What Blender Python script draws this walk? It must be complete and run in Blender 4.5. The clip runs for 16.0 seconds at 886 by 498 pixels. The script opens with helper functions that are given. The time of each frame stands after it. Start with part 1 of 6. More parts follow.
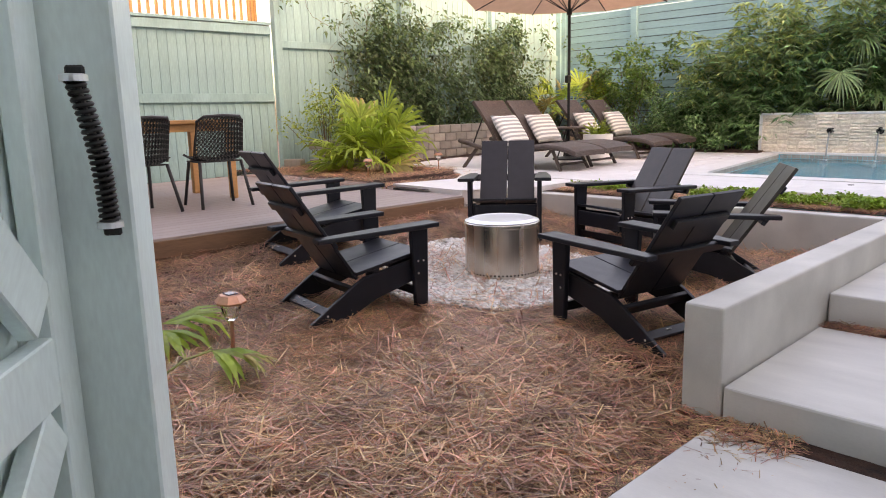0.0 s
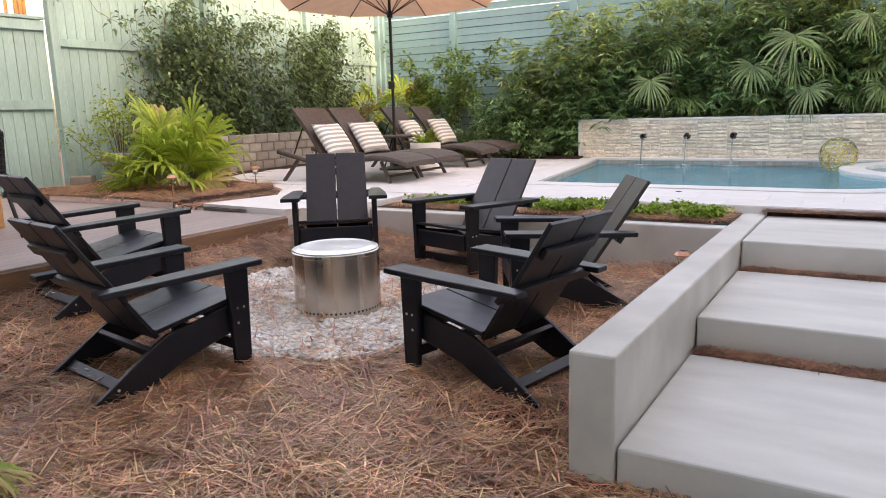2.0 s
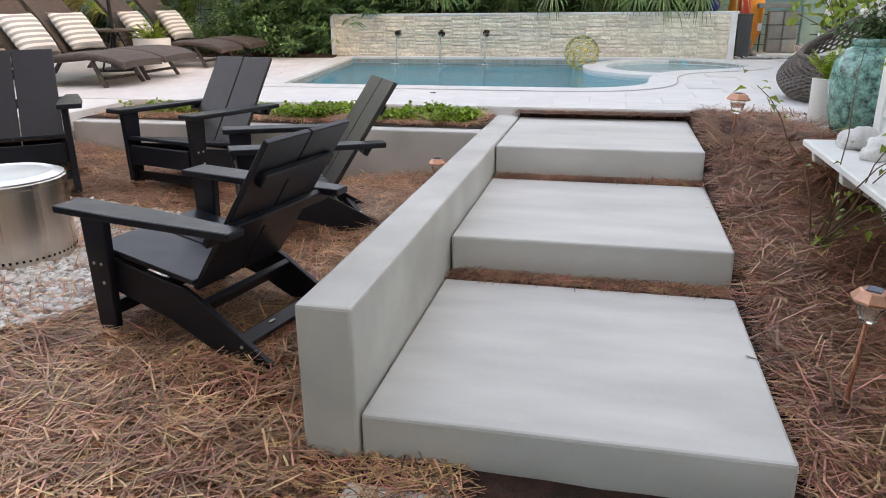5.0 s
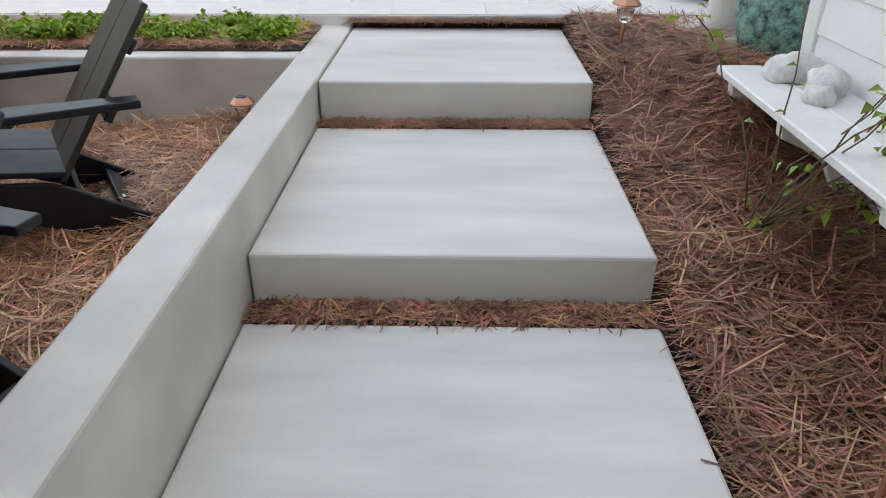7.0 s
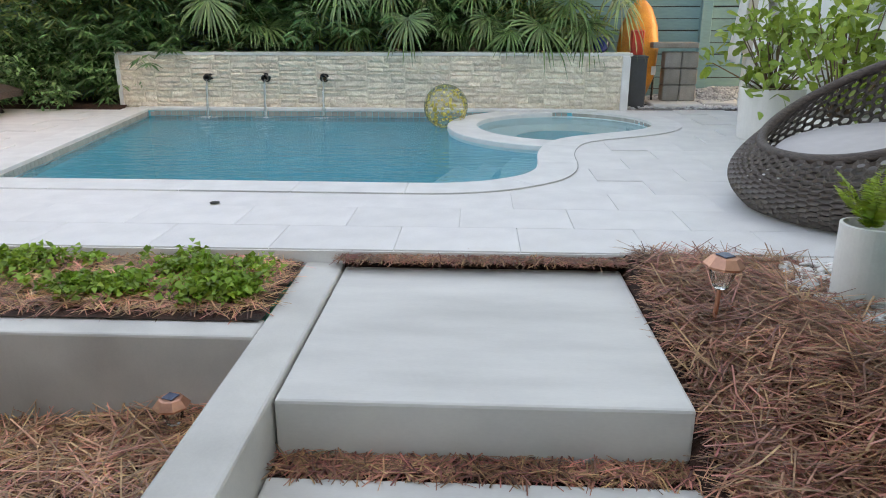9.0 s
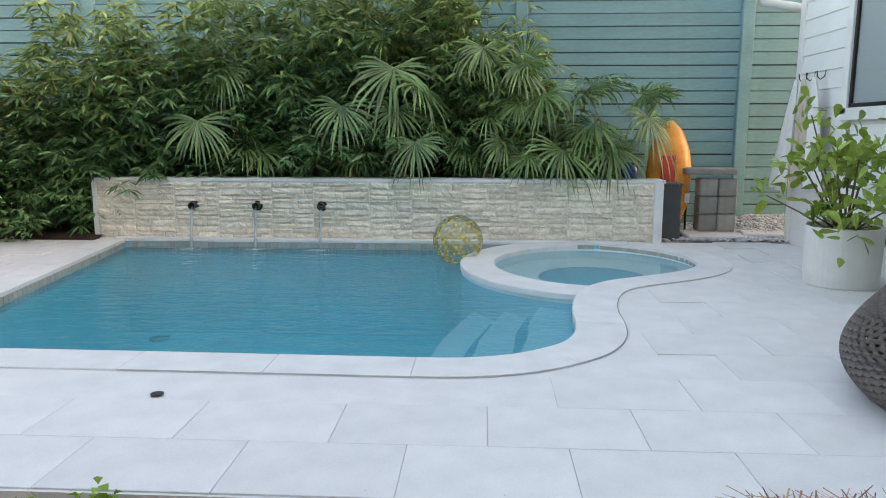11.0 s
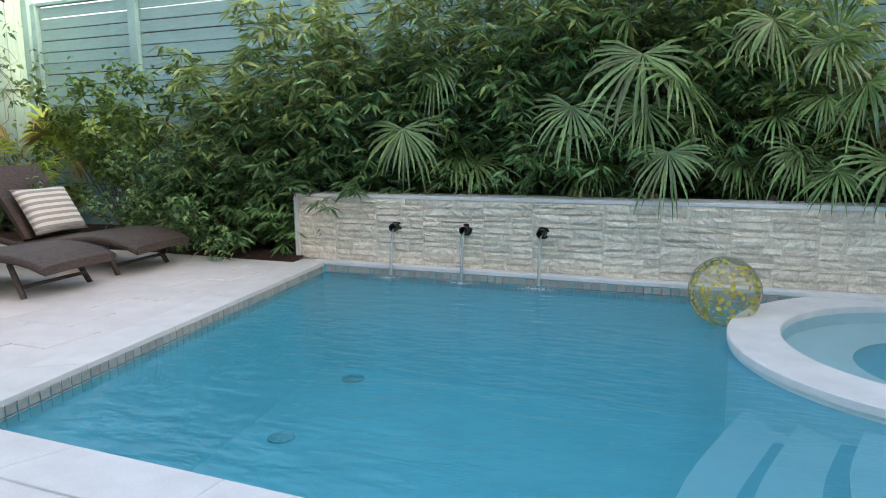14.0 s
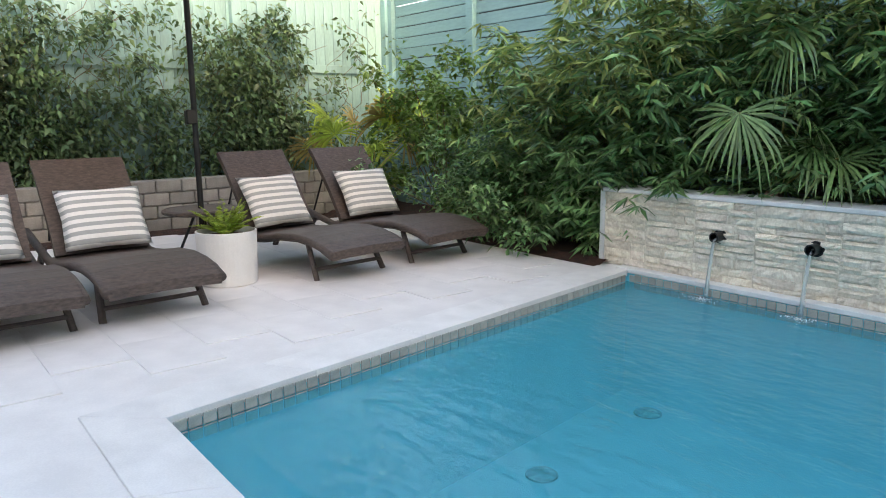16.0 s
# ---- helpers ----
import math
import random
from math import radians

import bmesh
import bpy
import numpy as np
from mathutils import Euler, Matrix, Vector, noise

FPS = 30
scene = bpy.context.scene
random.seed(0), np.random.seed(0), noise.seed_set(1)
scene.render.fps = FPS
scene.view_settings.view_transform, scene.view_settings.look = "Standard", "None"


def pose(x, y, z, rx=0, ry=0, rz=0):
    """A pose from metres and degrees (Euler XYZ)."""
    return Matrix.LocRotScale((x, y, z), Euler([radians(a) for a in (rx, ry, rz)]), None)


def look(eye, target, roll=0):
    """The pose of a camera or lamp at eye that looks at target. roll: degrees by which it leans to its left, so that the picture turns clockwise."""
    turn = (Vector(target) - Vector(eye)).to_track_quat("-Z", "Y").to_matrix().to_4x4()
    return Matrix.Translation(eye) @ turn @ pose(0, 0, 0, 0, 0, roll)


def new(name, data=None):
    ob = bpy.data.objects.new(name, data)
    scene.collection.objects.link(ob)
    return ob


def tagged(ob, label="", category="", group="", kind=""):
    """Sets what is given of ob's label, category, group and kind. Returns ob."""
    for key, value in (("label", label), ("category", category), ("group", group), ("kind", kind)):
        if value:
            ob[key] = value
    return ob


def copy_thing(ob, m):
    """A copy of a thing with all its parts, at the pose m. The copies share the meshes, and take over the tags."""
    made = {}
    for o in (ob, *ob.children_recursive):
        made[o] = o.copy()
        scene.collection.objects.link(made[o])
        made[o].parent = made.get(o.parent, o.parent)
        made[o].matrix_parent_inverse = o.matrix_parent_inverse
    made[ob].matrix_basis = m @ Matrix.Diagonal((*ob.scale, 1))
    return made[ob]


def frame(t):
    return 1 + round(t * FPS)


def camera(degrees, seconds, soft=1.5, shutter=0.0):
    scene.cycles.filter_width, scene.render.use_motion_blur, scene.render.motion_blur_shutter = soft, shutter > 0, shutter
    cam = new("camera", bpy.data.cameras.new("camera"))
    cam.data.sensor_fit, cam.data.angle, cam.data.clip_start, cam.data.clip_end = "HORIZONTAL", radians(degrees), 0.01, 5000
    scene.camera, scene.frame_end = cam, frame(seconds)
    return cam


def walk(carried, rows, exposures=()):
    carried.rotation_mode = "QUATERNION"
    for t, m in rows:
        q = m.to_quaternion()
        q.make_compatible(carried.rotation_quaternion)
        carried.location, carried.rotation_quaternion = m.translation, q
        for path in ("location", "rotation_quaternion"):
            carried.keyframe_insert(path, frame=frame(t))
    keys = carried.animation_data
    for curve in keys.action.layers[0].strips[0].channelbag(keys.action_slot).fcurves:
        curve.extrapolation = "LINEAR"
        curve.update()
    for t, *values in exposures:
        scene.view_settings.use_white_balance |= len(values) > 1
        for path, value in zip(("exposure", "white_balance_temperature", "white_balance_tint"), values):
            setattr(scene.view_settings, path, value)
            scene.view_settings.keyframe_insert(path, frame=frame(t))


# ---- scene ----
cam = camera(63.1, 16.0, soft=1.0)
PATH = [
    (0, (1.356, -3.077, 1.27), (-0.05, -1.705, 0.896), -1.5),
    (0.5, (1.193, -2.96, 1.273), (-0.161, -1.533, 0.913), -1.5),
    (1, (1.046, -2.824, 1.302), (-0.244, -1.336, 0.951), -1.6),
    (1.5, (0.924, -2.683, 1.299), (-0.25, -1.103, 0.945), -1.6),
    (2, (0.813, -2.557, 1.3), (-0.214, -0.881, 0.928), -1.7),
    (2.5, (0.735, -2.463, 1.315), (-0.108, -0.692, 0.926), -1.8),
    (3, (0.703, -2.418, 1.302), (0.025, -0.581, 0.895), -1.4),
    (3.5, (0.718, -2.39, 1.294), (0.157, -0.518, 0.867), -0.9),
    (5.8, (0.73, -1.461, 1.231), (0.438, 0.343, 0.419), -0.9),
    (6, (0.713, -1.341, 1.248), (0.48, 0.454, 0.397), -0.9),
    (6.5, (0.69, -1.003, 1.26), (0.572, 0.769, 0.341), -0.4),
    (7, (0.681, -0.629, 1.273), (0.639, 1.134, 0.331), -0.1),
    (7.5, (0.627, -0.254, 1.291), (0.606, 1.529, 0.386), -0.1),
    (8, (0.605, 0.106, 1.324), (0.564, 1.928, 0.501), -0.3),
    (8.5, (0.626, 0.485, 1.435), (0.556, 2.35, 0.717), -0.1),
    (9, (0.635, 0.785, 1.502), (0.542, 2.687, 0.891), -0.0),
    (9.5, (0.609, 1.075, 1.538), (0.509, 3.006, 1.028), 0.1),
    (10, (0.622, 1.347, 1.551), (0.52, 3.298, 1.123), 0.1),
    (12.5, (0.317, 2.736, 1.69), (0.115, 4.707, 1.419), -0.9),
    (13, (0.32, 3.001, 1.683), (-0.052, 4.946, 1.398), -0.9),
    (13.5, (0.412, 3.333, 1.62), (-0.169, 5.226, 1.34), -0.9),
    (14, (0.424, 3.626, 1.676), (-0.36, 5.438, 1.358), -0.8),
    (14.5, (0.382, 3.96, 1.707), (-0.618, 5.656, 1.355), -0.9),
    (15, (0.358, 4.225, 1.708), (-0.833, 5.789, 1.34), -0.9),
    (15.5, (0.334, 4.479, 1.706), (-1.04, 5.885, 1.334), -0.7),
    (16, (0.271, 4.71, 1.708), (-1.277, 5.923, 1.35), -0.6),
]
walk(cam, [(t, look(eye, target, roll)) for t, eye, target, roll in PATH], [(0, 3.12, 9500, 33), (3.5, 3.08, 9500, 27), (6.5, 3.04, 9500, 23), (8, 2.86, 9200, 21), (9, 2.82, 8900, 19), (12.5, 2.66, 7900, 17), (16, 2.76, 7700, 16)])

# world, sun and exposure
SUN_DIR = Vector((0.93, -0.30, 0.27)).normalized()
world = bpy.data.worlds.new("sky")
scene.world = world
world.use_nodes = True
wn = world.node_tree
sky = wn.nodes.new("ShaderNodeTexSky")
sky.sky_type, sky.sun_disc = "NISHITA", False
sky.sun_elevation = math.asin(SUN_DIR.z)
sky.sun_rotation = math.atan2(SUN_DIR.x, SUN_DIR.y)
sky.air_density, sky.dust_density, sky.ozone_density = 1.0, 4.0, 0.6
wn.links.new(sky.outputs[0], wn.nodes["Background"].inputs[0])
wn.nodes["Background"].inputs[1].default_value = 0.15
sun = new("sun", bpy.data.lights.new("sun", "SUN"))
sun.data.energy, sun.data.angle, sun.data.color = 0.6, radians(1.5), (1.0, 0.84, 0.60)
sun.matrix_world = look(SUN_DIR * 30, (0, 0, 0))


# ---- materials ----
def material(name, color, rough=0.6, metal=0.0, var=0.12, scale=8.0, fine=60.0, bump=0.15, alt=None, spread=0.0, stretch=(1, 1, 1), translucent=0.0, spec=0.5, island=0.0, grain=0.003, fleck=0.45):
    """A surface with variation at two scales, relief, and a change of tone from piece to piece."""
    mat = bpy.data.materials.new(name)
    mat.use_nodes = True
    nt = mat.node_tree
    n, link = nt.nodes, nt.links.new
    bsdf = n["Principled BSDF"]
    tex = n.new("ShaderNodeTexCoord")
    mapping = n.new("ShaderNodeMapping")
    mapping.inputs["Scale"].default_value = stretch
    link(tex.outputs["Object"], mapping.inputs[0])
    big = n.new("ShaderNodeTexNoise")
    big.inputs["Scale"].default_value, big.inputs["Detail"].default_value = scale, 6
    small = n.new("ShaderNodeTexNoise")
    small.inputs["Scale"].default_value, small.inputs["Detail"].default_value = fine, 4
    link(mapping.outputs[0], big.inputs["Vector"])
    link(mapping.outputs[0], small.inputs["Vector"])
    a = tuple(max(0, c * (1 - 1.6 * var)) for c in color)
    b = tuple(min(1, c * (1 + 1.2 * var)) for c in (alt or color))
    ramp = n.new("ShaderNodeValToRGB")
    ramp.color_ramp.elements[0].position, ramp.color_ramp.elements[1].position = 0.32, 0.68
    ramp.color_ramp.elements[0].color, ramp.color_ramp.elements[1].color = (*a, 1), (*b, 1)
    both = n.new("ShaderNodeMath")
    both.operation = "MULTIPLY_ADD"
    link(small.outputs[0], both.inputs[0])
    both.inputs[1].default_value = fleck
    less = n.new("ShaderNodeMath")
    less.operation = "MULTIPLY_ADD"
    link(big.outputs[0], less.inputs[0])
    less.inputs[1].default_value, less.inputs[2].default_value = 0.8, 0.105 - 0.5 * fleck
    link(less.outputs[0], both.inputs[2])
    link(both.outputs[0], ramp.inputs[0])
    out = ramp.outputs[0]
    if spread or island:
        info = n.new("ShaderNodeNewGeometry" if island else "ShaderNodeObjectInfo")
        hsv = n.new("ShaderNodeHueSaturation")
        rng = n.new("ShaderNodeMapRange")
        s = island or spread
        rng.inputs["To Min"].default_value, rng.inputs["To Max"].default_value = 1 - s, 1 + s
        link(info.outputs["Random Per Island" if island else "Random"], rng.inputs[0])
        link(rng.outputs[0], hsv.inputs["Value"])
        hue = n.new("ShaderNodeMapRange")
        hue.inputs["To Min"].default_value, hue.inputs["To Max"].default_value = 0.5 - 0.05 * s, 0.5 + 0.05 * s
        mul = n.new("ShaderNodeMath")
        mul.operation = "FRACT"
        m7 = n.new("ShaderNodeMath")
        m7.operation = "MULTIPLY"
        m7.inputs[1].default_value = 7.31
        link(info.outputs["Random Per Island" if island else "Random"], m7.inputs[0])
        link(m7.outputs[0], mul.inputs[0])
        link(mul.outputs[0], hue.inputs[0])
        link(hue.outputs[0], hsv.inputs["Hue"])
        link(out, hsv.inputs["Color"])
        out = hsv.outputs[0]
    link(out, bsdf.inputs["Base Color"])
    bsdf.inputs["Roughness"].default_value, bsdf.inputs["Metallic"].default_value = rough, metal
    bsdf.inputs["Specular IOR Level"].default_value = spec
    rr = n.new("ShaderNodeMapRange")
    rr.inputs["To Min"].default_value, rr.inputs["To Max"].default_value = max(0.03, rough - 0.12), min(1, rough + 0.12)
    link(big.outputs[0], rr.inputs[0])
    link(rr.outputs[0], bsdf.inputs["Roughness"])
    if bump:
        bp = n.new("ShaderNodeBump")
        bp.inputs["Strength"].default_value, bp.inputs["Distance"].default_value = bump, grain
        link(both.outputs[0], bp.inputs["Height"])
        link(bp.outputs[0], bsdf.inputs["Normal"])
    if translucent:
        tr = n.new("ShaderNodeBsdfTranslucent")
        link(out, tr.inputs[0])
        mix = n.new("ShaderNodeMixShader")
        mix.inputs[0].default_value = translucent
        link(bsdf.outputs[0], mix.inputs[1])
        link(tr.outputs[0], mix.inputs[2])
        link(mix.outputs[0], n["Material Output"].inputs[0])
    return mat


def water_material(name, tint, ripple, scale, haze=None, amount=0.0):
    mat = bpy.data.materials.new(name)
    mat.use_nodes = True
    nt = mat.node_tree
    n, link = nt.nodes, nt.links.new
    n.remove(n["Principled BSDF"])
    see = n.new("ShaderNodeBsdfTransparent")
    see.inputs[0].default_value = (*tint, 1)
    gloss = n.new("ShaderNodeBsdfGlossy")
    gloss.inputs["Roughness"].default_value = 0.03
    fres = n.new("ShaderNodeFresnel")
    fres.inputs[0].default_value = 1.2
    tex = n.new("ShaderNodeTexCoord")
    mp = n.new("ShaderNodeMapping")
    mp.inputs["Scale"].default_value = (1, 2.2, 1)
    noi = n.new("ShaderNodeTexNoise")
    noi.inputs["Scale"].default_value, noi.inputs["Detail"].default_value = scale, 3
    link(tex.outputs["Object"], mp.inputs[0])
    link(mp.outputs[0], noi.inputs["Vector"])
    bp = n.new("ShaderNodeBump")
    bp.inputs["Strength"].default_value, bp.inputs["Distance"].default_value = ripple, 0.03
    link(noi.outputs[0], bp.inputs["Height"])
    link(bp.outputs[0], gloss.inputs["Normal"])
    link(bp.outputs[0], fres.inputs["Normal"])
    mix = n.new("ShaderNodeMixShader")
    link(fres.outputs[0], mix.inputs[0])
    body = see
    if haze:
        dif = n.new("ShaderNodeBsdfDiffuse")
        dif.inputs[0].default_value = (*haze, 1)
        body = n.new("ShaderNodeMixShader")
        body.inputs[0].default_value = amount
        link(see.outputs[0], body.inputs[1])
        link(dif.outputs[0], body.inputs[2])
    link(body.outputs[0], mix.inputs[1])
    link(gloss.outputs[0], mix.inputs[2])
    link(mix.outputs[0], n["Material Output"].inputs[0])
    return mat


def glass_material(name, tint, rough=0.02):
    mat = bpy.data.materials.new(name)
    mat.use_nodes = True
    b = mat.node_tree.nodes["Principled BSDF"]
    b.inputs["Base Color"].default_value = (*tint, 1)
    b.inputs["Roughness"].default_value, b.inputs["Transmission Weight"].default_value = rough, 1
    b.inputs["IOR"].default_value = 1.4
    return mat


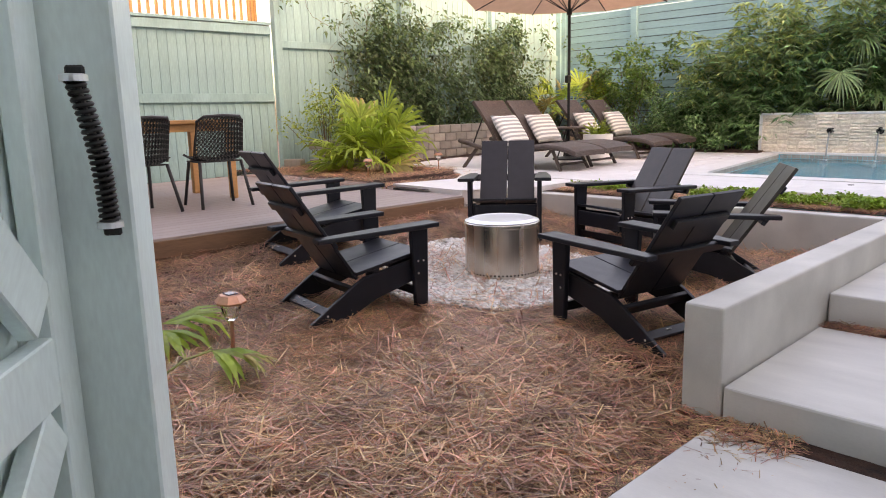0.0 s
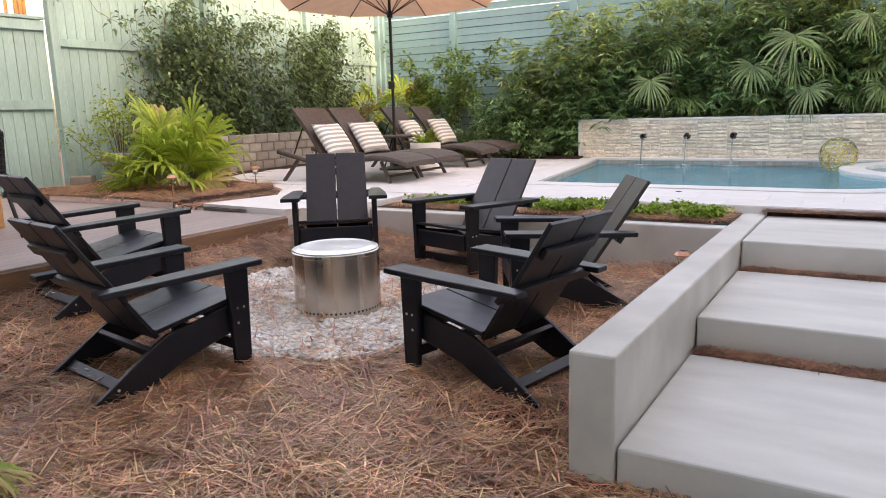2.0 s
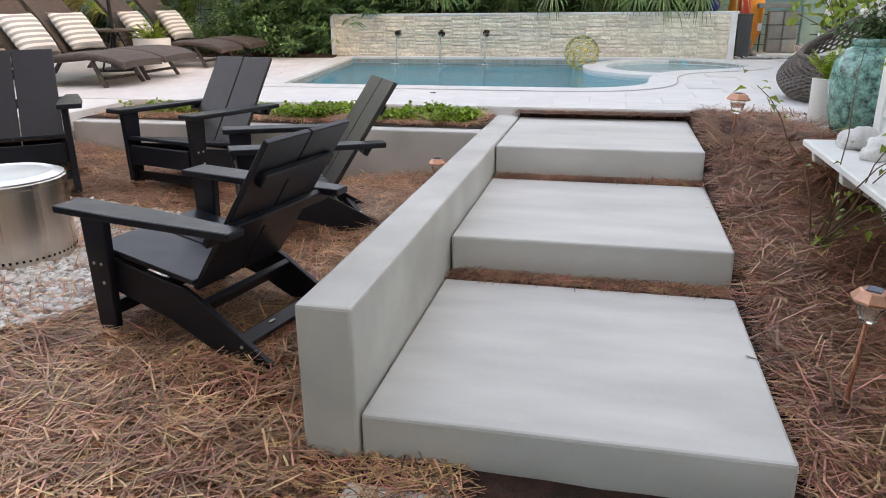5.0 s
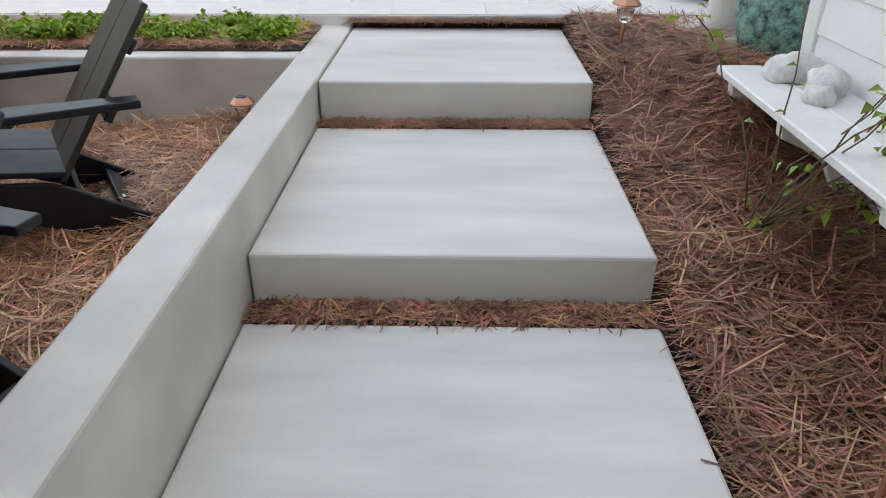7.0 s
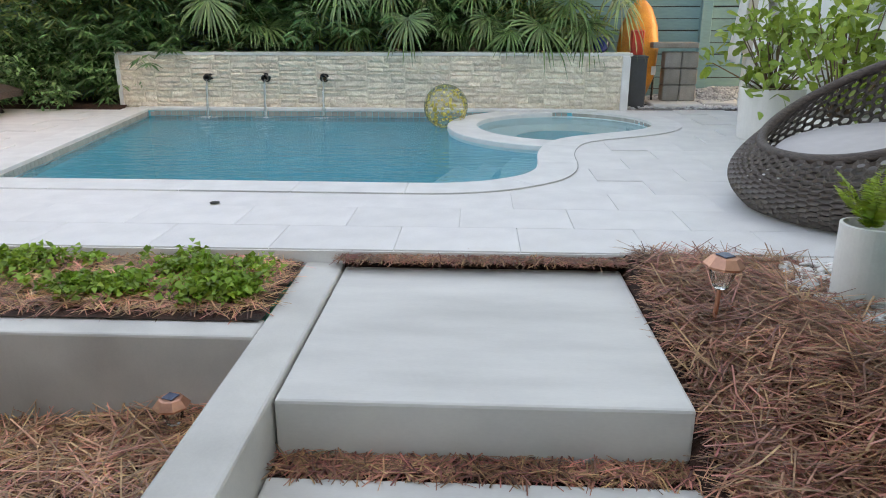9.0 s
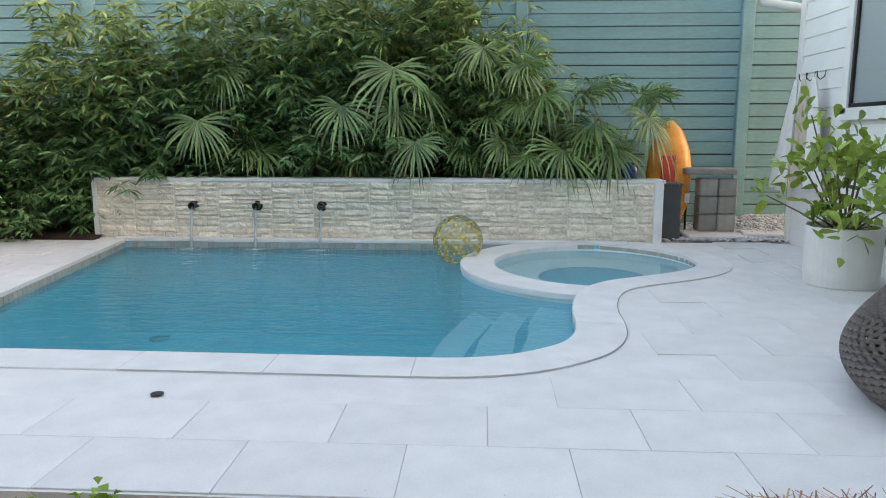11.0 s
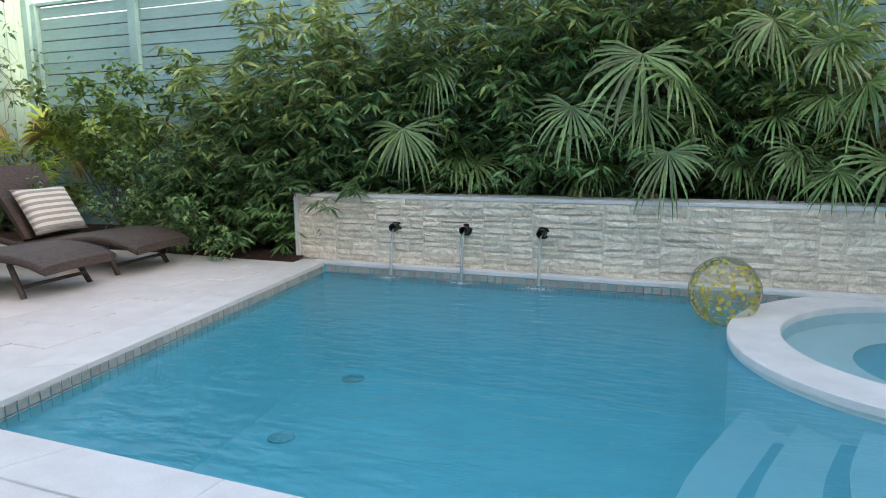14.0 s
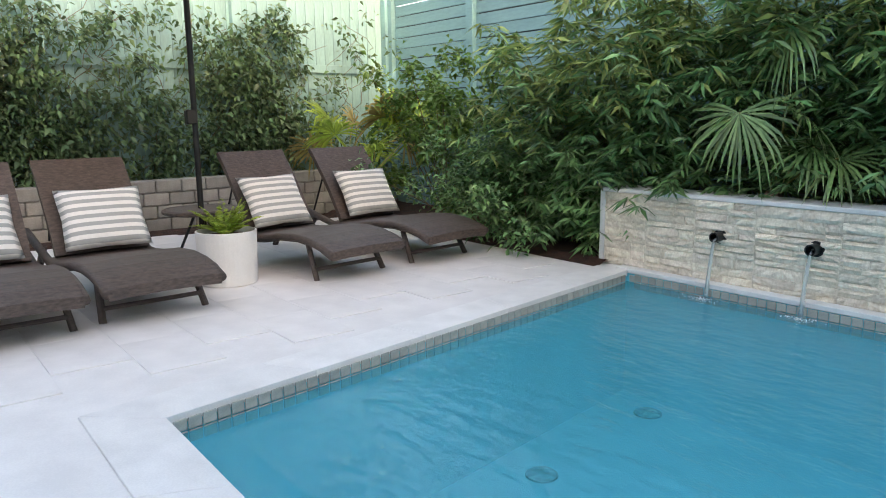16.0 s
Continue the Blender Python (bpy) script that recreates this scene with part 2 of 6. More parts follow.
M = {
    "fence": material("pale_teal_paint", (0.245, 0.41, 0.40), 0.55, var=0.12, scale=3, fine=50, bump=0.2, spread=0.05, stretch=(1, 1, 0.25)),
    "fence_blue": material("blue_teal_paint", (0.19, 0.355, 0.375), 0.5, var=0.10, scale=3, fine=50, bump=0.2, spread=0.05, stretch=(0.25, 1, 1)),
    "gate": material("gate_paint", (0.68, 0.82, 0.80), 0.4, var=0.06, scale=5, fine=80, bump=0.12, stretch=(1, 1, 0.3)),
    "concrete": material("smooth_grey_concrete", (0.63, 0.615, 0.58), 0.45, var=0.12, scale=2.6, fine=110, bump=0.08, stretch=(0.45, 1.7, 1), fleck=0.13),
    "stucco": material("grey_cement_render", (0.59, 0.575, 0.535), 0.55, var=0.11, scale=3, fine=120, bump=0.12, fleck=0.15),
    "paver": material("white_limestone", (0.75, 0.73, 0.71), 0.55, var=0.05, scale=5, fine=120, bump=0.15, spread=0.035),
    "coping": material("white_travertine", (0.78, 0.77, 0.75), 0.5, var=0.06, scale=6, fine=120, bump=0.2, spread=0.03),
    "mulch": material("pine_straw_bed", (0.05, 0.02, 0.012), 0.9, var=0.5, scale=14, fine=140, bump=1.0, grain=0.02),
    "needle": material("pine_needle", (0.45, 0.20, 0.105), 0.5, var=0.25, scale=4, fine=30, bump=0, alt=(0.60, 0.32, 0.18), island=0.8),
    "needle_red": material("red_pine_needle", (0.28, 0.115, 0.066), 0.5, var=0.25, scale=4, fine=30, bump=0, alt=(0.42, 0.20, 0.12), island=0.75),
    "needle_top": material("bleached_pine_needle", (0.48, 0.23, 0.13), 0.45, var=0.2, scale=4, fine=30, bump=0, alt=(0.64, 0.37, 0.22), island=0.6),
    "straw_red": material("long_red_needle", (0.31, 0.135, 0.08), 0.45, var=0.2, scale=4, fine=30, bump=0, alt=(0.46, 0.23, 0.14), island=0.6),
    # dark brown of the unseen light-blocking wall, kept low in bounce
    "brown_boards": material("dark_brown_boards", (0.10, 0.085, 0.07), 0.8, var=0.2, scale=4, fine=60, bump=0.3),
    "hdpe_brown": material("sun_faded_brown_plastic", (0.040, 0.031, 0.026), 0.42, var=0.2, scale=10, fine=200, bump=0.12),
    "foam": material("white_foam", (0.8, 0.85, 0.86), 0.4, var=0.03, bump=0),
    "joint": material("dark_joint_sealant", (0.16, 0.15, 0.14), 0.8, var=0.2, bump=0.2),
    "spa_plaster": material("aqua_spa_plaster", (0.60, 0.77, 0.79), 0.7, var=0.05, scale=2, fine=40, bump=0.05),
    "drain": material("grey_green_plastic", (0.05, 0.26, 0.27), 0.5, var=0.5, scale=20, fine=80, bump=0.2),
    "hdpe": material("black_plastic_lumber", (0.010, 0.0115, 0.018), 0.38, var=0.15, scale=12, fine=200, bump=0.12, spec=0.36),
    "steel": material("brushed_steel", (0.62, 0.58, 0.52), 0.28, metal=1, var=0.05, scale=6, fine=120, bump=0.06, stretch=(1, 1, 0.03)),
    "lid": material("steel_lid", (0.8, 0.8, 0.8), 0.35, metal=1, var=0.04, scale=6, fine=90, bump=0.03),
    "hole": material("dark_hole", (0.01, 0.01, 0.01), 0.9, bump=0),
    "pebble": material("white_pebble", (0.82, 0.80, 0.77), 0.7, var=0.08, scale=20, fine=90, bump=0.15, island=0.14),
    "gravel": material("grey_gravel", (0.52, 0.52, 0.52), 0.7, var=0.1, scale=20, fine=90, bump=0.15, island=0.3),
    "sand": material("gravel_bed", (0.35, 0.34, 0.33), 0.9, var=0.2, scale=15, fine=120, bump=0.4),
    "ledger": material("split_travertine", (0.76, 0.63, 0.48), 0.8, var=0.14, scale=7, fine=60, bump=1.0, alt=(0.86, 0.78, 0.66), spread=0.15, grain=0.012, stretch=(0.25, 1, 1)),
    "plaster": material("blue_pool_plaster", (0.13, 0.68, 0.78), 0.7, var=0.06, scale=2, fine=40, bump=0.05),
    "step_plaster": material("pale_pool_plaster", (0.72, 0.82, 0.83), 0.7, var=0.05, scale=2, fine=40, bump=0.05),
    # colour of the painted shadow band at the foot of each riser
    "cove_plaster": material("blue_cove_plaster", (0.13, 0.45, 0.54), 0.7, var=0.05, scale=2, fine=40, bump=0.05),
    # step plaster with the underwater shade of the risers put into its colour
    "riser_shade": material("deep_blue_plaster", (0.03, 0.27, 0.37), 0.7, var=0.05, scale=2, fine=40, bump=0.05),
    "tile": material("grey_waterline_tile", (0.40, 0.40, 0.36), 0.35, var=0.1, scale=20, fine=120, bump=0.1, spread=0.16),
    "grout": material("tile_grout", (0.2, 0.2, 0.18), 0.8, bump=0.1),
    "water": water_material("pool_water", (0.72, 0.93, 0.97), 0.75, 4.5, (0.055, 0.46, 0.57), 0.44),
    "spa_water": water_material("spa_water", (0.80, 0.94, 0.95), 0.15, 5.0, (0.20, 0.45, 0.52), 0.10),
    "jet": water_material("falling_water", (0.9, 0.95, 0.96), 0.6, 30.0, (0.75, 0.80, 0.80), 0.3),
    "wicker": material("brown_wicker", (0.085, 0.062, 0.052), 0.55, var=0.35, scale=40, fine=220, bump=0.9, stretch=(0.6, 1, 2), grain=0.006),
    "wicker_rib": material("woven_resin", (0.13, 0.105, 0.092), 0.5, var=0.2, scale=30, fine=200, bump=0.4),
    "dark_metal": material("dark_metal", (0.03, 0.03, 0.03), 0.4, metal=0.6, var=0.1, bump=0.05),
    "pillow": None,
    "white_pot": material("white_glazed_pot", (0.76, 0.74, 0.70), 0.4, var=0.04, scale=6, fine=80, bump=0.08),
    "jade": material("jade_glaze", (0.075, 0.215, 0.185), 0.22, var=0.5, scale=22, fine=70, bump=0.3, alt=(0.16, 0.36, 0.31)),
    "siding": material("white_siding", (0.79, 0.79, 0.77), 0.5, var=0.03, scale=3, fine=60, bump=0.08, spread=0.015),
    "white_paint": material("worn_white_paint", (0.78, 0.78, 0.75), 0.45, var=0.05, scale=6, fine=60, bump=0.15),
    "umbrella": material("tan_canvas", (0.52, 0.33, 0.23), 0.8, var=0.06, scale=6, fine=200, bump=0.1, translucent=0.35),
    "deck": material("grey_brown_decking", (0.36, 0.285, 0.26), 0.6, var=0.1, scale=3, fine=70, bump=0.25, spread=0.06, stretch=(1, 0.15, 1)),
    "deck_side": material("brown_deck_fascia", (0.22, 0.12, 0.075), 0.6, var=0.2, scale=4, fine=60, bump=0.25, spread=0.12, stretch=(0.2, 0.2, 2)),
    "oak": material("orange_teak", (0.55, 0.27, 0.10), 0.45, var=0.15, scale=4, fine=50, bump=0.2, stretch=(1, 0.2, 1)),
    "mesh_plastic": material("charcoal_plastic", (0.025, 0.026, 0.028), 0.5, var=0.1, scale=20, fine=200, bump=0.05),
    "bark": material("flaking_bark", (0.20, 0.15, 0.115), 0.9, var=0.5, scale=9, fine=50, bump=1.0, alt=(0.36, 0.26, 0.18), stretch=(1, 1, 0.3), grain=0.03),
    "stem": material("brown_stem", (0.16, 0.10, 0.06), 0.8, var=0.2, bump=0.3),
    "cane": material("bamboo_cane", (0.30, 0.30, 0.10), 0.5, var=0.25, bump=0.2),
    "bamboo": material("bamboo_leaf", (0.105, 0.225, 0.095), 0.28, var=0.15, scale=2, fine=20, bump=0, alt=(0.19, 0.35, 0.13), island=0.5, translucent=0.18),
    # yellow-green upper leaves, lightened for the sky light that falls on them
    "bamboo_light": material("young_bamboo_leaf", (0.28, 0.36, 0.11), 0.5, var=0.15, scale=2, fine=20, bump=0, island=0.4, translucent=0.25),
    "palm": material("fan_palm_leaf", (0.115, 0.225, 0.08), 0.28, var=0.15, scale=3, fine=30, bump=0, alt=(0.22, 0.34, 0.12), island=0.4, translucent=0.15),
    "palm_bright": material("sunny_palm_leaf", (0.30, 0.44, 0.05), 0.45, var=0.15, scale=3, fine=30, bump=0, alt=(0.38, 0.48, 0.08), island=0.3, translucent=0.4),
    "palm_dry": material("yellow_palm_leaf", (0.38, 0.29, 0.10), 0.6, var=0.15, bump=0, island=0.3, translucent=0.2),
    "vine": material("jasmine_leaf", (0.11, 0.19, 0.085), 0.4, var=0.15, scale=3, fine=30, bump=0, island=0.5, translucent=0.3),
    "shrub": material("glossy_shrub_leaf", (0.09, 0.18, 0.035), 0.35, var=0.12, scale=3, fine=30, bump=0, alt=(0.14, 0.25, 0.05), island=0.35, translucent=0.25),
    "clusia": material("clusia_leaf", (0.20, 0.31, 0.04), 0.35, var=0.1, scale=4, fine=40, bump=0, alt=(0.30, 0.40, 0.07), island=0.3, translucent=0.3),
    "ground_cover": material("ground_cover_leaf", (0.20, 0.34, 0.04), 0.5, var=0.12, scale=4, fine=40, bump=0, alt=(0.28, 0.43, 0.06), island=0.35, translucent=0.3),
    "block": material("grey_wall_block", (0.30, 0.28, 0.25), 0.85, var=0.15, scale=6, fine=60, bump=0.6, spread=0.18, grain=0.01),
    "copper": material("copper_cap", (0.62, 0.31, 0.21), 0.35, metal=0.8, var=0.1, bump=0.05),
    "solar": material("solar_cell", (0.10, 0.13, 0.2), 0.15, var=0.1, scale=60, bump=0),
    "clear": glass_material("clear_plastic", (0.95, 0.97, 0.96)),
    "pane": glass_material("window_glass", (0.85, 0.9, 0.92)),
    # near-black for the sheet that darkens the fence gaps
    "gap_dark": material("dark_interior", (0.05, 0.06, 0.065), 0.7, bump=0),
    "orange": material("orange_kayak_plastic", (0.80, 0.21, 0.03), 0.35, var=0.12, scale=3, fine=60, bump=0.08, alt=(0.85, 0.38, 0.06)),
    "red": material("red_plastic", (0.6, 0.05, 0.03), 0.4, bump=0.05),
    "blue": material("cobalt_glass", (0.03, 0.05, 0.25), 0.15, bump=0),
    "charcoal": material("charcoal_resin", (0.06, 0.065, 0.07), 0.6, bump=0.1),
    "towel": material("white_towel", (0.78, 0.77, 0.74), 0.95, var=0.04, scale=12, fine=200, bump=0.5),
    "towel_stripe": material("beige_towel_stripe", (0.55, 0.47, 0.38), 0.95, var=0.04, scale=12, fine=200, bump=0.5),
    "cushion": material("grey_cushion", (0.5, 0.47, 0.46), 0.9, var=0.04, scale=12, fine=250, bump=0.2),
    "shell": material("white_shell", (0.68, 0.66, 0.63), 0.6, var=0.12, scale=18, fine=80, bump=0.5),
}


def stripes(name, a, b, count):
    mat = bpy.data.materials.new(name)
    mat.use_nodes = True
    nt = mat.node_tree
    tex, sep = nt.nodes.new("ShaderNodeTexCoord"), nt.nodes.new("ShaderNodeSeparateXYZ")
    nt.links.new(tex.outputs["Generated"], sep.inputs[0])
    mul, fr, cmp_ = (nt.nodes.new("ShaderNodeMath") for _ in range(3))
    mul.operation, fr.operation, cmp_.operation = "MULTIPLY", "FRACT", "GREATER_THAN"
    mul.inputs[1].default_value, cmp_.inputs[1].default_value = count, 0.5
    nt.links.new(sep.outputs[2], mul.inputs[0])
    nt.links.new(mul.outputs[0], fr.inputs[0])
    nt.links.new(fr.outputs[0], cmp_.inputs[0])
    mix = nt.nodes.new("ShaderNodeMix")
    mix.data_type = "RGBA"
    mix.inputs[6].default_value, mix.inputs[7].default_value = (*a, 1), (*b, 1)
    nt.links.new(cmp_.outputs[0], mix.inputs[0])
    bsdf = nt.nodes["Principled BSDF"]
    nt.links.new(mix.outputs[2], bsdf.inputs["Base Color"])
    bsdf.inputs["Roughness"].default_value = 0.95
    noi, bp = nt.nodes.new("ShaderNodeTexNoise"), nt.nodes.new("ShaderNodeBump")
    noi.inputs["Scale"].default_value = 9
    nt.links.new(tex.outputs["Object"], noi.inputs["Vector"])
    nt.links.new(noi.outputs[0], bp.inputs["Height"])
    bp.inputs["Strength"].default_value, bp.inputs["Distance"].default_value = 0.5, 0.03
    nt.links.new(bp.outputs[0], bsdf.inputs["Normal"])
    return mat


M["pillow"] = stripes("striped_fabric", (0.80, 0.79, 0.76), (0.38, 0.40, 0.39), 8.0)


# ---- builders ----
def part(name, bm, mat, parent=None, label="", smooth=False, m=None):
    """Links a bmesh as one mesh object under a thing."""
    me = bpy.data.meshes.new(name)
    bm.to_mesh(me)
    bm.free()
    me.materials.append(M[mat] if isinstance(mat, str) else mat)
    if smooth:
        me.shade_smooth()
    ob = new(name, me)
    ob.parent = parent
    if m is not None:
        ob.matrix_basis = m
    if label:
        tagged(ob, label)
    return ob


def again(ob, parent, m, name=None):
    """A further object on the same mesh."""
    o = new(name or ob.name.split(".")[0], ob.data)
    o.parent = parent
    o.matrix_basis = m
    return o


def thing(name, label, category, m=None, group="", kind=""):
    ob = new(name)
    ob.empty_display_size = 0.1
    if m is not None:
        ob.matrix_basis = m
    return tagged(ob, label, category, group, kind)


def box(sx, sy, sz, bevel=0.0, at=(0, 0, 0), turn=None, bm=None, seg=1):
    """A bevelled block, its middle at the given place."""
    out = bmesh.new()
    bmesh.ops.create_cube(out, size=1)
    bmesh.ops.scale(out, vec=(sx, sy, sz), verts=out.verts)
    if bevel:
        bmesh.ops.bevel(out, geom=out.edges, offset=min(bevel, 0.45 * min(sx, sy, sz)), segments=seg, affect="EDGES", profile=0.5)
    m = Matrix.Translation(at) @ (turn if turn is not None else Matrix())
    bmesh.ops.transform(out, matrix=m, verts=out.verts)
    return join(bm, out) if bm is not None else out


def join(a, b):
    me = bpy.data.meshes.new("tmp")
    b.to_mesh(me)
    b.free()
    a.from_mesh(me)
    bpy.data.meshes.remove(me)
    return a


def prism(points, thick, bevel=0.0, axis="x", bm=None, at=(0, 0, 0), seg=1):
    """A flat outline given a thickness. axis x: points are (y, z); axis z: points are (x, y)."""
    out = bmesh.new()
    vs = []
    for a, b in points:
        vs.append(out.verts.new((-thick / 2, a, b) if axis == "x" else ((a, -thick / 2, b) if axis == "y" else (a, b, -thick / 2))))
    f = out.faces.new(vs)
    r = bmesh.ops.extrude_face_region(out, geom=[f])
    move = {"x": (thick, 0, 0), "y": (0, thick, 0), "z": (0, 0, thick)}[axis]
    bmesh.ops.translate(out, vec=move, verts=[v for v in r["geom"] if isinstance(v, bmesh.types.BMVert)])
    bmesh.ops.recalc_face_normals(out, faces=out.faces)
    if bevel:
        bmesh.ops.bevel(out, geom=out.edges, offset=bevel, segments=seg, affect="EDGES", profile=0.5)
    bmesh.ops.translate(out, vec=at, verts=out.verts)
    return join(bm, out) if bm is not None else out


def lathe(profile, steps=32, at=(0, 0, 0), bm=None):
    """A turned body from (radius, height) pairs."""
    out = bm if bm is not None else bmesh.new()
    rings = []
    for r, z in profile:
        rings.append([out.verts.new((at[0] + r * math.cos(2 * math.pi * i / steps), at[1] + r * math.sin(2 * math.pi * i / steps), at[2] + z)) for i in range(steps)])
    for a, b in zip(rings, rings[1:]):
        for i in range(steps):
            j = (i + 1) % steps
            out.faces.new((a[i], a[j], b[j], b[i]))
    if profile[0][0] > 1e-4:
        out.faces.new(rings[0][::-1])
    if profile[-1][0] > 1e-4:
        out.faces.new(rings[-1])
    return out


def tube(points, radius, steps=8, bm=None, taper=1.0):
    """A round bar along a run of points."""
    out = bm if bm is not None else bmesh.new()
    pts = [Vector(p) for p in points]
    rings = []
    for i, p in enumerate(pts):
        d = (pts[min(i + 1, len(pts) - 1)] - pts[max(i - 1, 0)]).normalized()
        side = d.cross(Vector((0, 0, 1)) if abs(d.z) < 0.9 else Vector((1, 0, 0))).normalized()
        up = side.cross(d)
        r = radius * (1 + (taper - 1) * i / max(1, len(pts) - 1))
        rings.append([out.verts.new(p + r * (math.cos(2 * math.pi * k / steps) * side + math.sin(2 * math.pi * k / steps) * up)) for k in range(steps)])
    for a, b in zip(rings, rings[1:]):
        for k in range(steps):
            j = (k + 1) % steps
            out.faces.new((a[k], a[j], b[j], b[k]))
    out.faces.new(rings[0][::-1])
    out.faces.new(rings[-1])
    return out


def raw(name, verts, faces, mat, parent=None, label="", smooth=False):
    """An object from arrays of corners and of equal-sided faces."""
    verts, faces = np.asarray(verts, dtype=np.float32), np.asarray(faces, dtype=np.int32)
    me = bpy.data.meshes.new(name)
    k = faces.shape[1]
    me.vertices.add(len(verts))
    me.vertices.foreach_set("co", verts.ravel())
    me.loops.add(faces.size)
    me.loops.foreach_set("vertex_index", faces.ravel())
    me.polygons.add(len(faces))
    me.polygons.foreach_set("loop_start", np.arange(0, faces.size, k, dtype=np.int32))
    me.polygons.foreach_set("loop_total", np.full(len(faces), k, dtype=np.int32))
    me.update(calc_edges=True)
    me.materials.append(M[mat])
    if smooth:
        me.shade_smooth()
    ob = new(name, me)
    ob.parent = parent
    if label:
        tagged(ob, label)
    return ob


def unit(v):
    return v / np.maximum(np.linalg.norm(v, axis=-1, keepdims=True), 1e-9)


def leaf_arrays(base, way, length, width, rng, fold=0.25, droop=0.25):
    """Pointed, folded leaves: five corners and four triangles each."""
    n = len(base)
    way = unit(way)
    ref = unit(rng.normal(size=(n, 3)) * 0.5 + np.array((0, 0, 1.0)))
    side = unit(np.cross(way, ref))
    up = np.cross(side, way)
    L, W = np.broadcast_to(length, (n,))[:, None], np.broadcast_to(width, (n,))[:, None]
    mid = base + way * L * 0.45
    v = np.stack([base, mid - side * W / 2 + up * W * fold, mid + side * W / 2 + up * W * fold, mid, base + way * L - np.array((0, 0, 1.0)) * L * droop], axis=1)
    f = np.array([[0, 3, 1], [0, 2, 3], [1, 3, 4], [3, 2, 4]])
    faces = (np.arange(n)[:, None, None] * 5 + f[None]).reshape(-1, 3)
    return v.reshape(-1, 3), faces


def merge(groups):
    vs, fs, k = [], [], 0
    for v, f in groups:
        vs.append(v)
        fs.append(np.asarray(f) + k)
        k += len(v)
    return np.concatenate(vs), np.concatenate(fs)


def smooth01(t):
    t = max(0.0, min(1.0, t))
    return t * t * (3 - 2 * t)


# ---- the ground ----
DECK = 0.435


GX = (-4.1, -3.2, -2.6, -1.8, -1.1, -0.6, -0.15)
GZ = (0.20, 0.09, 0.02, -0.03, -0.05, -0.08, -0.16)


def ground_z(x, y):
    """Height of the pine-straw bed in the lower yard and beside the steps."""
    if x <= -0.05:
        yy = max(-2.0, min(y, 3.3))
        near = smooth01((x + 1.1) / 0.95)
        return float(np.interp(x, GX, GZ)) + (0.012 + 0.05 * near) * yy
    bed = -0.14 + 0.137 * max(-0.6, min(y, 4.1))
    if x < 1.33:
        step = -0.16 if y < 1.2 else (-0.02 if y < 2.6 else (0.155 if y < 4.02 else 0.39))
        return step
    rise = smooth01((x - 1.62) / 0.36) * smooth01((y - 2.1) / 0.6)
    return bed + 0.02 * math.sin(2.2 * x + 1.3 * y) + rise * max(0.0, 0.405 - bed)


def grid_sheet(x0, x1, y0, y1, step, height):
    nx, ny = max(2, int((x1 - x0) / step) + 1), max(2, int((y1 - y0) / step) + 1)
    xs, ys = np.linspace(x0, x1, nx), np.linspace(y0, y1, ny)
    v = np.array([(x, y, height(x, y)) for y in ys for x in xs])
    f = [(j * nx + i, j * nx + i + 1, (j + 1) * nx + i + 1, (j + 1) * nx + i) for j in range(ny - 1) for i in range(nx - 1)]
    return v, np.array(f)


def bumpy(x, y):
    return 0.02 * noise.noise(Vector((x * 1.7, y * 1.7, 0))) + 0.012 * noise.noise(Vector((x * 6, y * 6, 3)))


beds = [grid_sheet(-4.1, -0.2, -4.5, 3.3, 0.09, lambda x, y: ground_z(x, y) + bumpy(x, y)),
        grid_sheet(-0.2, 0.0, -4.5, 0.0, 0.05, lambda x, y: -0.16 + 0.062 * max(-2.0, y) + 0.5 * bumpy(x, y)),
        grid_sheet(0.0, 1.34, -4.5, 4.06, 0.045, lambda x, y: ground_z(x, y) + 0.4 * bumpy(x, y)),
        grid_sheet(1.34, 2.9, -4.5, 4.06, 0.07, lambda x, y: ground_z(x, y) + bumpy(x, y)),
        grid_sheet(-3.6, -0.2, 3.34, 4.06, 0.08, lambda x, y: 0.375 + 0.6 * bumpy(x, y))]
lower = tagged(raw("ground", *merge(beds), "mulch"), "reddish-brown pine straw mulch bed in the sunken yard", "ground", kind="structure")
lower.data.shade_smooth()
far = tagged(raw("ground_far", [(-60, -60, -1.1), (60, -60, -1.1), (60, 60, -1.1), (-60, 60, -1.1)], [(0, 1, 2, 3)], "mulch"), "brown earth around the yard", "ground", kind="structure")


